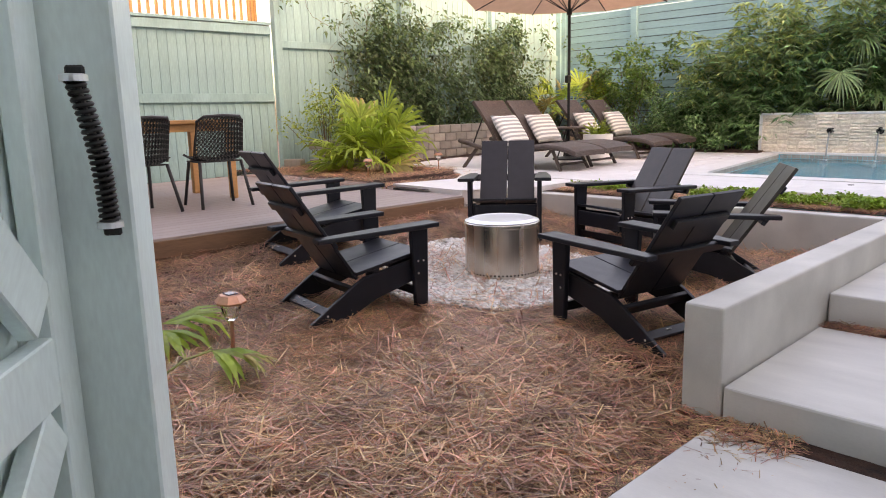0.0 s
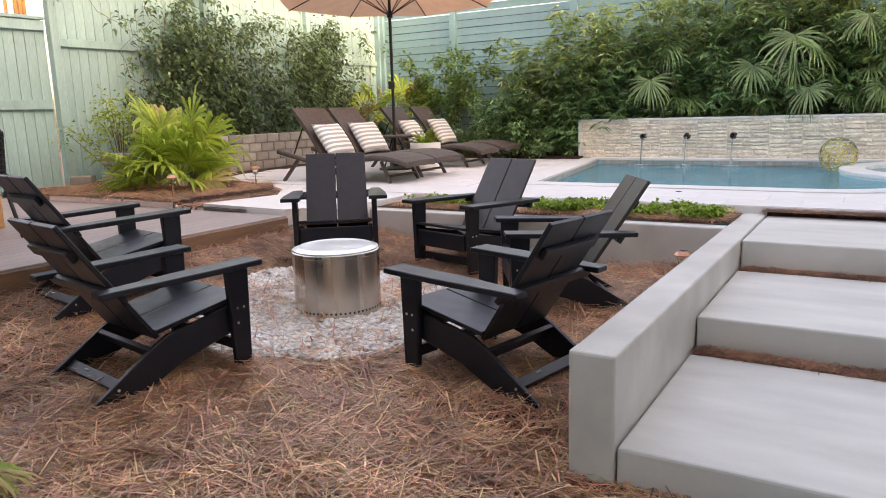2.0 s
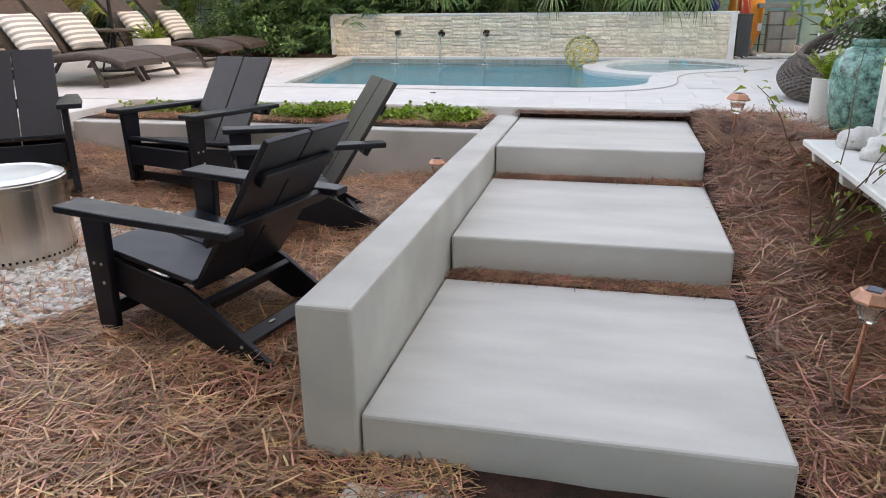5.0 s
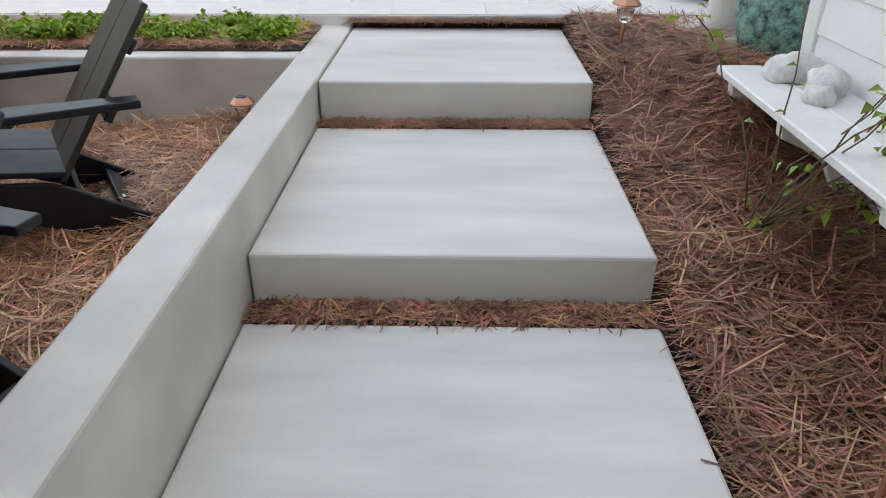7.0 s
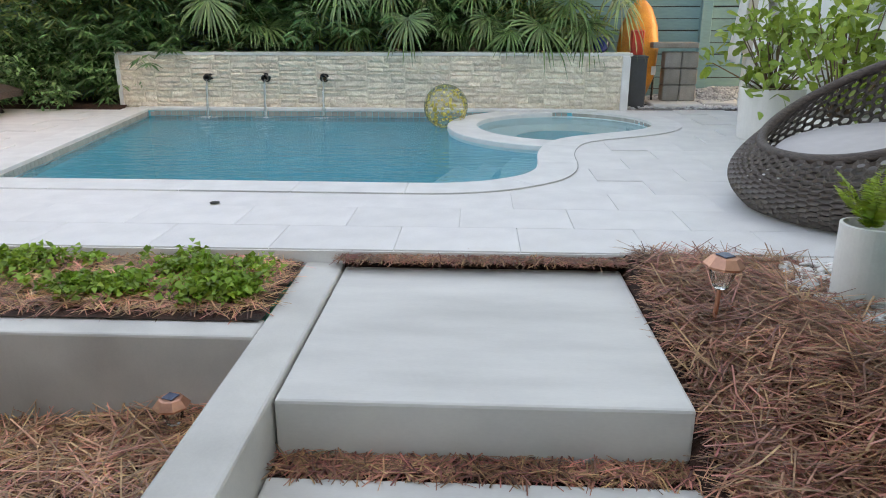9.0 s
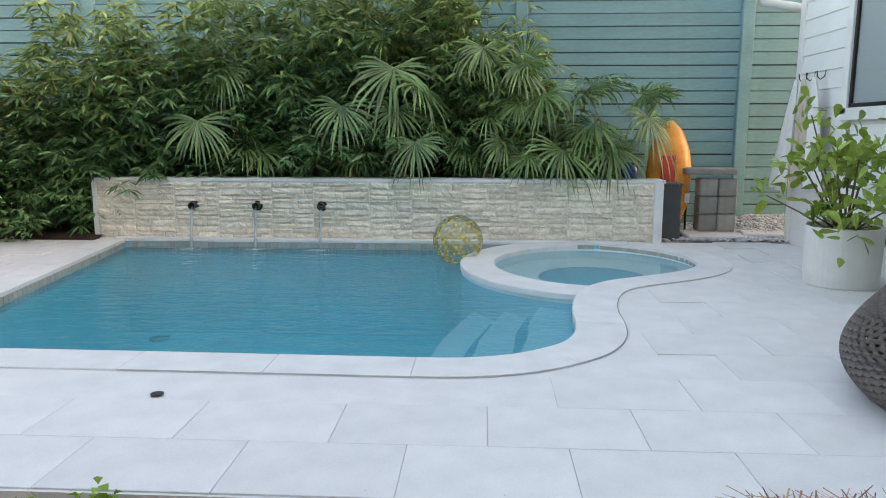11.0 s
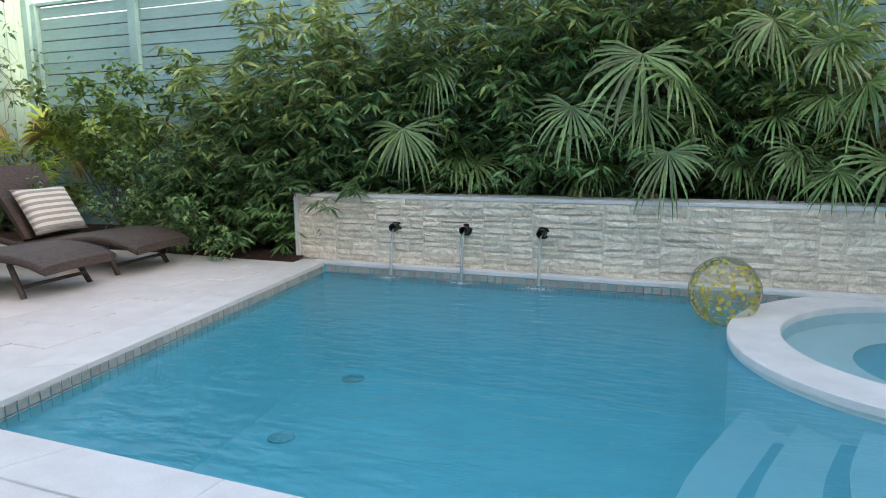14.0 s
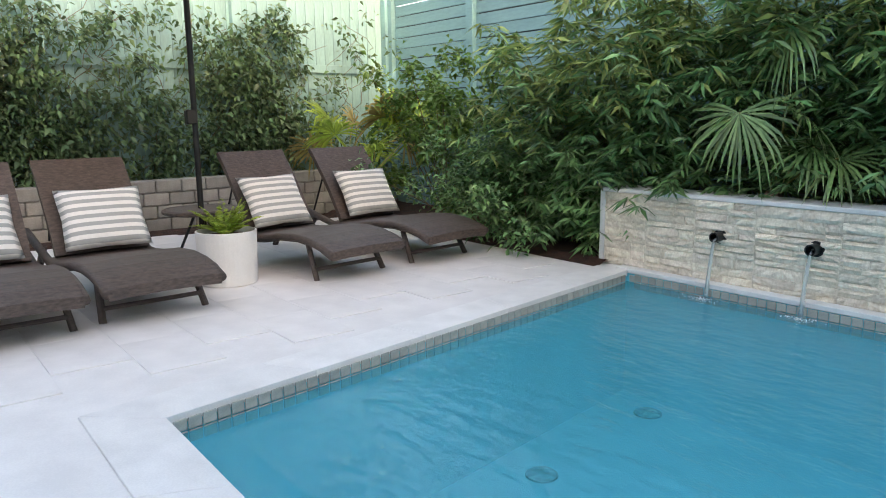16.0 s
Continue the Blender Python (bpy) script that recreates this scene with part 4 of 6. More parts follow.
def fence_north():
    wall = thing("wall_north", "blue-teal fence of horizontal slats between square posts", "fence", kind="structure")
    posts = [-8.9, -7.07, -4.4, -1.75, 0.95, 3.62, 6.3]
    slats = {}
    for a, b in zip(posts, posts[1:]):
        L = round(b - a, 2)
        for k in range(19 if a > -1.8 else 20):
            z = 0.5 + 0.152 * k
            if L not in slats:
                slats[L] = part("slat", box(L - 0.1, 0.022, 0.140, 0.003), "fence_blue", wall, m=pose((a + b) / 2, 11.0, z))
            else:
                again(slats[L], wall, pose((a + b) / 2, 11.0 + srng.uniform(-0.003, 0.003), z + srng.uniform(-0.003, 0.003)))
    for x in posts:
        part("post", box(0.14, 0.12, 3.0, 0.006, (x, 10.98, 1.85 if x > -1.8 else 2.0)), "fence_blue", wall)
    part("top_rail", box(8.1, 0.09, 0.045, 0.004, (2.27, 10.99, 3.345)), "fence_blue", wall)
    part("top_rail", box(7.2, 0.09, 0.045, 0.004, (-5.36, 10.99, 3.50)), "fence_blue", wall)
    # added sheet: keeps bright sky out of the slits between slats
    screen = tagged(part("backdrop", box(16, 0.05, 3.35, 0.0, (-1.4, 11.45, 1.675)), "gap_dark"), "dark sheet added behind the slatted fence to darken its gaps", "backdrop", kind="structure")


fence_north()


def gate_and_fence():
    south = thing("wall_south", "teal board fence beside the open garden gate", "fence", kind="structure")
    part("boards", box(8.6, 0.03, 2.3, 0.003, (-4.68, -2.62, 0.95)), "gate", south)
    part("boards", box(0.8, 0.03, 2.3, 0.003, (1.85, -2.50, 0.95)), "gate", south)
    part("post", box(0.1, 0.1, 2.4, 0.006, (1.42, -2.50, 0.95)), "gate", south)
    gate = thing("garden_gate", "open pale teal wooden gate with cross braces and a black spring", "gate", pose(-0.23, -2.56, -0.25, 0, 0, -37.5))
    part("gate_post", box(0.13, 0.19, 2.7, 0.006, (-0.065, -0.005, 1.35)), "gate", gate)
    part("stile", box(0.105, 0.045, 1.95, 0.005, (0.06, -0.075, 1.15)), "gate", gate)
    part("stile", box(0.105, 0.045, 1.95, 0.005, (0.93, -0.075, 1.15)), "gate", gate)
    for z in (0.26, 1.03, 2.0):
        part("rail", box(0.77, 0.043, 0.14, 0.004, (0.495, -0.075, z)), "gate", gate)
    for z0, z1 in ((0.36, 0.94), (1.92, 1.14)):
        a, b = Vector((0.12, 0, z1)), Vector((0.87, 0, z0))
        mid, ang = (a + b) / 2, math.degrees(math.atan2(b.z - a.z, b.x - a.x))
        part("brace", box((b - a).length - 0.04, 0.04, 0.12, 0.004), "gate", gate, m=pose(mid.x, -0.074, mid.z, 0, -ang, 0))
    slat = part("gate_board", box(0.136, 0.018, 1.9, 0.003), "gate", gate, m=pose(0.07, -0.115, 1.15))
    for i in range(1, 7):
        again(slat, gate, pose(0.07 + 0.1415 * i, -0.115, 1.15))
    top, low = Vector((0.09, 0.04, 1.60)), Vector((0.022, 0.055, 1.31))
    coil = []
    d = (low - top)
    side, fwd = Vector((0.2, 0.98, 0)).normalized(), Vector((0.98, -0.2, 0)).normalized()
    for i in range(24 * 12 + 1):
        s, a = i / (24 * 12), 2 * math.pi * i / 12
        coil.append(top + d * s + fwd * 0.012 + side * 0.016 * math.cos(a) + fwd * 0.016 * math.sin(a) + side * 0.012 * math.sin(math.pi * s))
    spring = part("closer_spring", tube(coil, 0.0048, 6), "dark_metal", gate, "black coil closer spring", True)
    part("closer_rod", tube([top + fwd * 0.012, top + d * 0.5 + fwd * 0.012 + side * 0.012, low + fwd * 0.012], 0.009, 10), "dark_metal", gate)
    for p in (top, low):
        part("bracket", box(0.012, 0.036, 0.05, 0.004, p - Vector((0.004, 0.004, 0))), "dark_metal", gate)
        part("washer", lathe([(0.026, -0.006), (0.026, 0.006), (0.02, 0.008)], 18, p + fwd * 0.012), "lid", gate)


gate_and_fence()

# unseen wall added behind the camera to dim faces turned south
tagged(part("wall_neighbour", box(17.2, 0.3, 8.2, 0, (-6.4, -4.0, 3.0)), "brown_boards"), "plain dark brown wall added out of view to block southern light", "wall", kind="structure")

# ---- house ----
def siding(parent, x, y0, y1, z0, z1, face="x", openings=()):
    """Lapped boards along a wall that faces -x (or +y), leaving the openings free."""
    z = z0
    made = {}
    while z < z1:
        spans = [(y0, y1)]
        for a, b, lo, hi in openings:
            if z + 0.17 > lo and z < hi:
                spans = [s for (p, q) in spans for s in ((p, min(q, a)), (max(p, b), q)) if s[1] - s[0] > 0.03]
        for p, q in spans:
            L = round(q - p, 2)
            m = pose(x, (p + q) / 2, z + 0.09, 0, 4, 0) if face == "x" else pose((p + q) / 2, x, z + 0.09, 4, 0, 90)
            if L in made:
                again(made[L], parent, m)
            else:
                made[L] = part("siding_board", box(0.018, L, 0.186, 0.003), "siding", parent, m=m)
        z += 0.178


house = thing("house", "white house with lapped siding, corner trim, a window and a door", "house", kind="structure")
# unseen upper height blocks the sun; the lower middle lets a patch through
for y0, y1, top in ((-7.0, -2.3, 8.5), (-2.3, -1.3, 5.75), (-1.3, 2.62, 8.5)):
    part("wall_core", box(6.0, y1 - y0, top + 0.2, 0, (5.22, (y0 + y1) / 2, top / 2 - 0.1)), "siding", house)
siding(house, 2.205, -2.4, 2.54, 0.28, 3.4)
part("corner_trim", box(0.11, 0.11, 6.2, 0.005, (2.235, 2.585, 3.1)), "white_paint", house)
# made tall out of view for shade, notched to sun the fence corner
for y0, y1, top in ((2.6, 5.1, 8.5), (5.1, 6.8, 5.85), (6.8, 9.9, 8.5)):
    part("wall_core", box(4.4, y1 - y0, top + 0.2, 0, (6.03, (y0 + y1) / 2, top / 2 - 0.1)), "siding", house)
siding(house, 3.815, 2.6, 9.8, 0.42, 3.6, openings=((7.95, 8.75, 1.83, 2.75), (6.45, 7.55, 0.4, 2.55)))
part("corner_trim", box(0.1, 0.11, 6.0, 0.005, (3.84, 9.85, 3.2)), "white_paint", house)
siding(house, 9.905, 3.9, 6.0, 0.42, 3.6, face="y")
win = part("window", box(0.05, 1.02, 0.11, 0.004, (3.80, 8.35, 1.77)), "white_paint", house, "white framed window")
part("window_frame", box(0.05, 0.11, 1.2, 0.004, (3.80, 7.895, 2.37)), "white_paint", win)
part("window_frame", box(0.05, 0.11, 1.2, 0.004, (3.80, 8.805, 2.37)), "white_paint", win)
part("sash", box(0.03, 0.035, 0.95, 0.003, (3.812, 7.97, 2.30)), "dark_metal", win)
part("sash", box(0.03, 0.035, 0.95, 0.003, (3.812, 8.73, 2.30)), "dark_metal", win)
part("sash", box(0.03, 0.72, 0.035, 0.003, (3.812, 8.35, 1.845)), "dark_metal", win)
part("pane", box(0.006, 0.72, 0.9, 0, (3.821, 8.35, 2.31)), "pane", win)
door = part("door", box(0.045, 0.86, 2.05, 0.005, (3.81, 7.0, 1.47)), "white_paint", house, "white panelled door")
for y in (6.51, 7.49):
    part("door_casing", box(0.05, 0.1, 2.15, 0.004, (3.80, y, 1.5)), "white_paint", door)
part("door_panel", box(0.012, 0.55, 0.8, 0.005, (3.783, 7.0, 1.9)), "pane", door)
part("downspout", tube([(3.3, 9.95, 3.25), (3.42, 9.95, 2.95), (3.75, 9.95, 2.9), (3.95, 9.97, 2.86)], 0.045, 10), "white_paint", house, "white gutter pipe", True)

# ---- deck with dining set ----
def wood_deck():
    deck = thing("deck", "grey-brown composite wooden deck, one step high", "deck", kind="structure")
    plank = part("plank", box(0.138, 5.0, 0.024, 0.003), "deck", deck, m=pose(-4.12, 0.02, 0.36))
    for i in range(1, 34):
        again(plank, deck, pose(-4.12 - 0.142 * i, 0.02, 0.36))
    for k in range(2):
        part("fascia_board", box(0.025, 5.0, 0.135, 0.004, (-4.04, 0.02, 0.285 - 0.14 * k)), "deck_side", deck)
    part("fascia_board", box(4.9, 0.02, 0.26, 0.004, (-6.5, 2.53, 0.22)), "deck_side", deck)
    part("base", box(4.8, 4.9, 0.3, 0, (-6.55, 0.02, 0.19)), "deck_side", deck)


wood_deck()


def dining_table():
    t = thing("dining_table", "orange-toned teak dining table on the deck", "table", pose(-6.55, -0.35, 0.372) @ Matrix.Diagonal((1, 1, 1.16, 1)))
    part("tabletop", box(1.05, 2.7, 0.035, 0.006, (0, 0, 0.74)), "oak", t)
    part("apron", box(0.94, 2.55, 0.07, 0.004, (0, 0, 0.687)), "oak", t)
    leg = part("leg", box(0.075, 0.075, 0.65, 0.008), "oak", t, m=pose(0.46, 1.27, 0.326))
    for x, y in ((-0.46, 1.27), (0.46, -1.27), (-0.46, -1.27)):
        again(leg, t, pose(x, y, 0.326))
    return t


dining_table()


def dining_chair():
    c = thing("dining_chair", "dark charcoal moulded plastic dining chair with perforated shell", "chair", group="dining chairs round the deck table")
    bm = bmesh.new()
    n, mm = 15, 17
    grid = []
    for j in range(mm):
        v = j / (mm - 1)
        row = []
        for i in range(n):
            u = i / (n - 1) * 2 - 1
            w = 0.235 - 0.04 * max(0, v - 0.5)
            if v < 0.45:
                y, z = 0.24 - v / 0.45 * 0.40, 0.44 - 0.02 * math.sin(v / 0.45 * math.pi) + 0.05 * abs(u) ** 3
            else:
                s = (v - 0.45) / 0.55
                y, z = -0.16 - 0.13 * s + 0.07 * u * u, 0.445 + 0.40 * s - 0.03 * abs(u) ** 3 * s
            row.append(bm.verts.new((u * w, y, z)))
        grid.append(row)
    for j in range(mm - 1):
        for i in range(n - 1):
            bm.faces.new((grid[j][i], grid[j][i + 1], grid[j + 1][i + 1], grid[j + 1][i]))
    solid = bmesh.ops.poke(bm, faces=[f for f in bm.faces if 0.1 < 1])
    shell_ob = part("shell", bm, "mesh_plastic", c)
    md = shell_ob.modifiers.new("holes", "WIREFRAME")
    md.thickness, md.use_even_offset = 0.019, False
    rim_pts = [(-0.235, -0.09, 0.45), (-0.225, -0.14, 0.62), (-0.215, -0.20, 0.80), (-0.17, -0.27, 0.84), (0, -0.30, 0.85), (0.17, -0.27, 0.84), (0.215, -0.20, 0.80), (0.225, -0.14, 0.62), (0.235, -0.09, 0.45)]
    part("rim", tube(rim_pts, 0.013, 8), "mesh_plastic", c, smooth=True)
    part("seat", box(0.42, 0.36, 0.012, 0.005, (0, 0.05, 0.425)), "mesh_plastic", c)
    for sx in (-1, 1):
        for y0, y1 in ((0.18, 0.27), (-0.14, -0.26)):
            part("leg", tube([(sx * 0.2, y0, 0.43), (sx * 0.245, y1, 0.0)], 0.016, 8), "mesh_plastic", c, smooth=True)
    return c


first_chair = dining_chair()
grow = Matrix.Diagonal((1.06, 1.06, 1.08, 1))
first_chair.matrix_basis = pose(-5.68, -0.28, 0.373, 0, 0, 97) @ grow
copy_thing(first_chair, pose(-5.62, 0.49, 0.373, 0, 0, 82))
copy_thing(first_chair, pose(-7.35, -0.1, 0.373, 0, 0, -92))
copy_thing(first_chair, pose(-7.35, -0.9, 0.373, 0, 0, -88))


# ---- fire pit and chairs ----
PIT = Vector((-2.25, 1.08))
pit_z = ground_z(PIT.x, PIT.y) + 0.015


def fire_pit():
    t = thing("fire_pit", "round brushed stainless steel fire pit with a closed lid", "fire pit", pose(PIT.x, PIT.y, pit_z) @ Matrix.Diagonal((0.95, 0.95, 1.02, 1)))
    part("drum", lathe([(0.295, 0.0), (0.300, 0.01), (0.300, 0.375), (0.306, 0.38), (0.306, 0.40), (0.296, 0.405)], 64), "steel", t, smooth=False)
    part("lid", lathe([(0.297, 0.402), (0.297, 0.412), (0.25, 0.428), (0.22, 0.424), (0.0, 0.424)], 64), "lid", t, "pale flat steel lid")
    bm = bmesh.new()
    for i in range(60):
        a = 2 * math.pi * i / 60
        box(0.013, 0.004, 0.013, 0.004, (0.2995 * math.cos(a), 0.2995 * math.sin(a), 0.035), Matrix.Rotation(a + math.pi / 2, 4, "Z"), bm)
    part("vent_holes", bm, "hole", t, "row of round air holes")


fire_pit()


def pebbles(name, places, size, mat, label, rng, parent=None):
    """Irregular small stones, each an island of one mesh."""
    ico = bmesh.new()
    bmesh.ops.create_icosphere(ico, subdivisions=1, radius=1)
    bv = np.array([v.co[:] for v in ico.verts])
    bf = np.array([[v.index for v in f.verts] for f in ico.faces])
    ico.free()
    n = len(places)
    s = size * rng.uniform(0.6, 1.3, (n, 1, 1)) * np.stack([rng.uniform(0.8, 1.5, n), rng.uniform(0.7, 1.1, n), rng.uniform(0.4, 0.7, n)], 1)[:, None, :]
    jitter = 1 + rng.normal(0, 0.14, (n, len(bv), 1))
    v = bv[None] * s * jitter
    a, t = rng.uniform(0, 2 * np.pi, n), rng.normal(0, 0.35, n)
    ca, sa, ct, st = np.cos(a)[:, None], np.sin(a)[:, None], np.cos(t)[:, None], np.sin(t)[:, None]
    x, y, z = v[..., 0], v[..., 1], v[..., 2]
    y, z = y * ct - z * st, y * st + z * ct
    x, y = x * ca - y * sa, x * sa + y * ca
    v = np.stack([x, y, z], -1) + np.asarray(places)[:, None, :]
    f = (np.arange(n)[:, None, None] * len(bv) + bf[None]).reshape(-1, 3)
    return tagged(raw(name, v.reshape(-1, 3), f, mat, parent), label, "stones", kind="stuff")


n = 6500
r, a = 0.95 * np.sqrt(rng.uniform(0, 1, n)), rng.uniform(0, 2 * np.pi, n)
r = r * (1 + 0.05 * np.sin(3 * a) + 0.04 * np.sin(7 * a + 1)) + (rng.uniform(0, 1, n) > 0.985) * 0.1
px, py = PIT.x + r * np.cos(a), PIT.y + r * np.sin(a)
keep = r > 0.27
places = np.stack([px, py, [ground_z(x, y) + 0.022 + 0.012 * rng.uniform() for x, y in zip(px, py)]], 1)[keep]
pebbles("white_stones", places, 0.021, "pebble", "ring of small bright white stones under the fire pit", rng)
disc = bmesh.new()
disc.faces.new([disc.verts.new((PIT.x + 0.9 * math.cos(radians(q)), PIT.y + 0.9 * math.sin(radians(q)), ground_z(PIT.x + 0.9 * math.cos(radians(q)), PIT.y + 0.9 * math.sin(radians(q))) + 0.022)) for q in range(0, 360, 10)])
tagged(part("stone_bed", disc, "pebble"), "white stone bed under the fire pit", "ground", kind="structure")


def adirondack_chair():
    c = thing("adirondack_chair", "black plastic-lumber adirondack chair with wide flat arms", "chair", group="black chairs round the fire pit")
    rake = 34
    for sx in (-1, 1):
        part("side_rail", prism([(0.37, 0.215), (0.37, 0.352), (-0.06, 0.272), (-0.13, 0.235), (-0.46, 0.02), (-0.45, 0.0), (-0.24, 0.0), (0.02, 0.12)], 0.028, 0.004, at=(sx * 0.275, 0, 0)), "hdpe", c)
        part("front_leg", prism([(0.29, 0.0), (0.38, 0.0), (0.395, 0.55), (0.265, 0.55)], 0.04, 0.005, at=(sx * 0.312, 0, 0)), "hdpe", c)
        arm = prism([(sx * 0.27, 0.43), (sx * 0.415, 0.43), (sx * 0.415, 0.1), (sx * 0.385, -0.41), (sx * 0.30, -0.41), (sx * 0.27, 0.0)], 0.03, 0.006, "z", seg=2)
        part("arm", arm, "hdpe", c, m=pose(0, 0, 0.555, 1.5))
        part("seat_board", prism([(sx * 0.004, 0.39), (sx * 0.288, 0.39), (sx * 0.288, -0.12), (sx * 0.004, -0.12)], 0.022, 0.004, "z"), "hdpe", c, m=pose(0, 0, 0.318, math.degrees(math.atan2(0.085, 0.48))))
        back = prism([(sx * 0.004, 0), (sx * 0.262, 0), (sx * 0.262, 0.73), (sx * 0.004, 0.73)], 0.024, 0.004, "y")
        part("back_board", back, "hdpe", c, m=pose(0, -0.10, 0.262, rake))
        for y, z in ((0.31, 0.33), (0.31, 0.25), (0.35, 0.33), (-0.33, 0.07)):
            part("bolt", lathe([(0.007, 0), (0.007, 0.003), (0.0, 0.004)], 10), "lid", c, m=pose(sx * (0.333 if y > 0 else 0.29), y, z, 0, 90 * sx, 0))
    part("arm_rail", box(0.76, 0.03, 0.065, 0.005), "hdpe", c, m=pose(0, -0.305, 0.522, rake))
    part("back_brace", box(0.44, 0.028, 0.06, 0.005), "hdpe", c, m=pose(0, -0.435, 0.715, rake))
    part("front_apron", box(0.55, 0.028, 0.13, 0.004, (0, 0.375, 0.272)), "hdpe", c)
    part("stretcher", box(0.58, 0.028, 0.06, 0.004, (0, 0.33, 0.12)), "hdpe", c)
    part("stretcher", box(0.53, 0.06, 0.026, 0.004), "hdpe", c, m=pose(0, -0.31, 0.075, 33))
    part("stretcher", box(0.53, 0.028, 0.07, 0.004), "hdpe", c, m=pose(0, -0.13, 0.19, rake))
    part("tag", box(0.035, 0.016, 0.002, 0, (-0.08, -0.31, 0.0925)), "white_paint", c)
    return c


adir = adirondack_chair()
spots = [(-2.40, -0.26, -9), (-0.85, 0.70, 78), (-3.60, 0.30, -9), (-3.10, 2.13, -142), (-2.10, 2.70, 164.5), (-1.02, 2.0, 122)]
for k, (x, y, yaw) in enumerate(spots):
    m = pose(x, y, ground_z(x, y) - 0.008, 0, 0, yaw)
    if not k:
        adir.matrix_basis = m
        continue
    other = copy_thing(adir, m)
    # the last two chairs have dark brown back boards
    if k > 3:
        tagged(other, "black plastic-lumber adirondack chair with dark brown back boards", "chair", "black chairs round the fire pit")
        for ob in other.children:
            if ob.name.startswith("back_board"):
                ob.data = ob.data.copy()
                ob.data.materials[0] = M["hdpe_brown"]


# ---- loungers ----
def sun_lounger():
    c = thing("sun_lounger", "dark brown wicker sun lounger with raised curved back", "lounger", group="wicker loungers by the pool")
    # profile from foot (y 0) to head (y -2): a wave-shaped deck, then the raised back
    prof = [(0.28, 0.265), (0.15, 0.315), (0.0, 0.345), (-0.2, 0.36), (-0.45, 0.345), (-0.7, 0.30), (-0.95, 0.275), (-1.1, 0.275)]
    bm = bmesh.new()
    rows = []
    for j, (y, z) in enumerate(prof):
        rows.append([bm.verts.new((x, y, z + 0.012 * (1 - (x / 0.36) ** 2))) for x in (-0.36, -0.2, 0, 0.2, 0.36)])
    for p, q in zip(rows, rows[1:]):
        for i in range(4):
            bm.faces.new((p[i], p[i + 1], q[i + 1], q[i]))
    r = bmesh.ops.extrude_face_region(bm, geom=bm.faces[:])
    bmesh.ops.translate(bm, vec=(0, 0, -0.07), verts=[v for v in r["geom"] if isinstance(v, bmesh.types.BMVert)])
    bmesh.ops.recalc_face_normals(bm, faces=bm.faces)
    part("seat", bm, "wicker", c)
    for sx in (-1, 1):
        rail = [(sx * 0.365, y, z - 0.03) for y, z in prof] + [(sx * 0.365, -1.35, 0.30), (sx * 0.365, -1.6, 0.36), (sx * 0.365, -1.78, 0.40)]
        part("side_frame", tube(rail, 0.032, 8), "wicker", c, smooth=True)
        part("leg", tube([(sx * 0.31, -0.12, 0.27), (sx * 0.34, 0.03, 0.0)], 0.024, 8), "wicker", c)
        part("leg", tube([(sx * 0.32, -1.45, 0.31), (sx * 0.34, -1.72, 0.0)], 0.028, 8), "wicker", c)
        part("back_strut", tube([(sx * 0.24, -1.42, 0.72), (sx * 0.24, -1.62, 0.33)], 0.01, 6), "dark_metal", c)
    part("cross_bar", tube([(-0.32, 0.0, 0.09), (0.32, 0.0, 0.09)], 0.016, 8), "wicker", c)
    back = bmesh.new()
    rows = []
    for j in range(9):
        s = j / 8
        y, z = -1.0 - 0.50 * s + 0.03 * math.sin(math.pi * s), 0.30 + 0.68 * s
        rows.append([back.verts.new((x, y - 0.02 * (1 - (x / 0.34) ** 2), z)) for x in (-0.34, -0.17, 0, 0.17, 0.34)])
    for p, q in zip(rows, rows[1:]):
        for i in range(4):
            back.faces.new((p[i], p[i + 1], q[i + 1], q[i]))
    r = bmesh.ops.extrude_face_region(back, geom=back.faces[:])
    bmesh.ops.translate(back, vec=(0, -0.04, -0.02), verts=[v for v in r["geom"] if isinstance(v, bmesh.types.BMVert)])
    bmesh.ops.recalc_face_normals(back, faces=back.faces)
    part("backrest", back, "wicker", c)
    return c


def pillow():
    bm = bmesh.new()
    n = 12
    for side in (1, -1):
        g = []
        for j in range(n + 1):
            for i in range(n + 1):
                u, v = i / n * 2 - 1, j / n * 2 - 1
                h = 0.075 * ((1 - u ** 4) * (1 - v ** 4)) ** 0.6
                pin = 1 - 0.06 * (1 - abs(v)) * abs(u) ** 6 - 0.0
                pin2 = 1 - 0.06 * (1 - abs(u)) * abs(v) ** 6
                g.append(bm.verts.new((0.31 * u * pin, side * h, 0.26 * v * pin2)))
        for j in range(n):
            for i in range(n):
                a, b, c, d = g[j * (n + 1) + i], g[j * (n + 1) + i + 1], g[(j + 1) * (n + 1) + i + 1], g[(j + 1) * (n + 1) + i]
                bm.faces.new((a, b, c, d) if side < 0 else (d, c, b, a))
    bmesh.ops.remove_doubles(bm, verts=bm.verts, dist=0.0005)
    return part("pillow", bm, "pillow", None, smooth=True)


lounge = sun_lounger()
cushion = tagged(pillow(), "square scatter pillow in grey and white stripes on a lounger", "pillow", "striped lounger pillows")
feet = [(-4.53, 5.22, 92), (-4.62, 6.08, 93), (-4.84, 7.72, 96), (-4.92, 8.71, 96)]
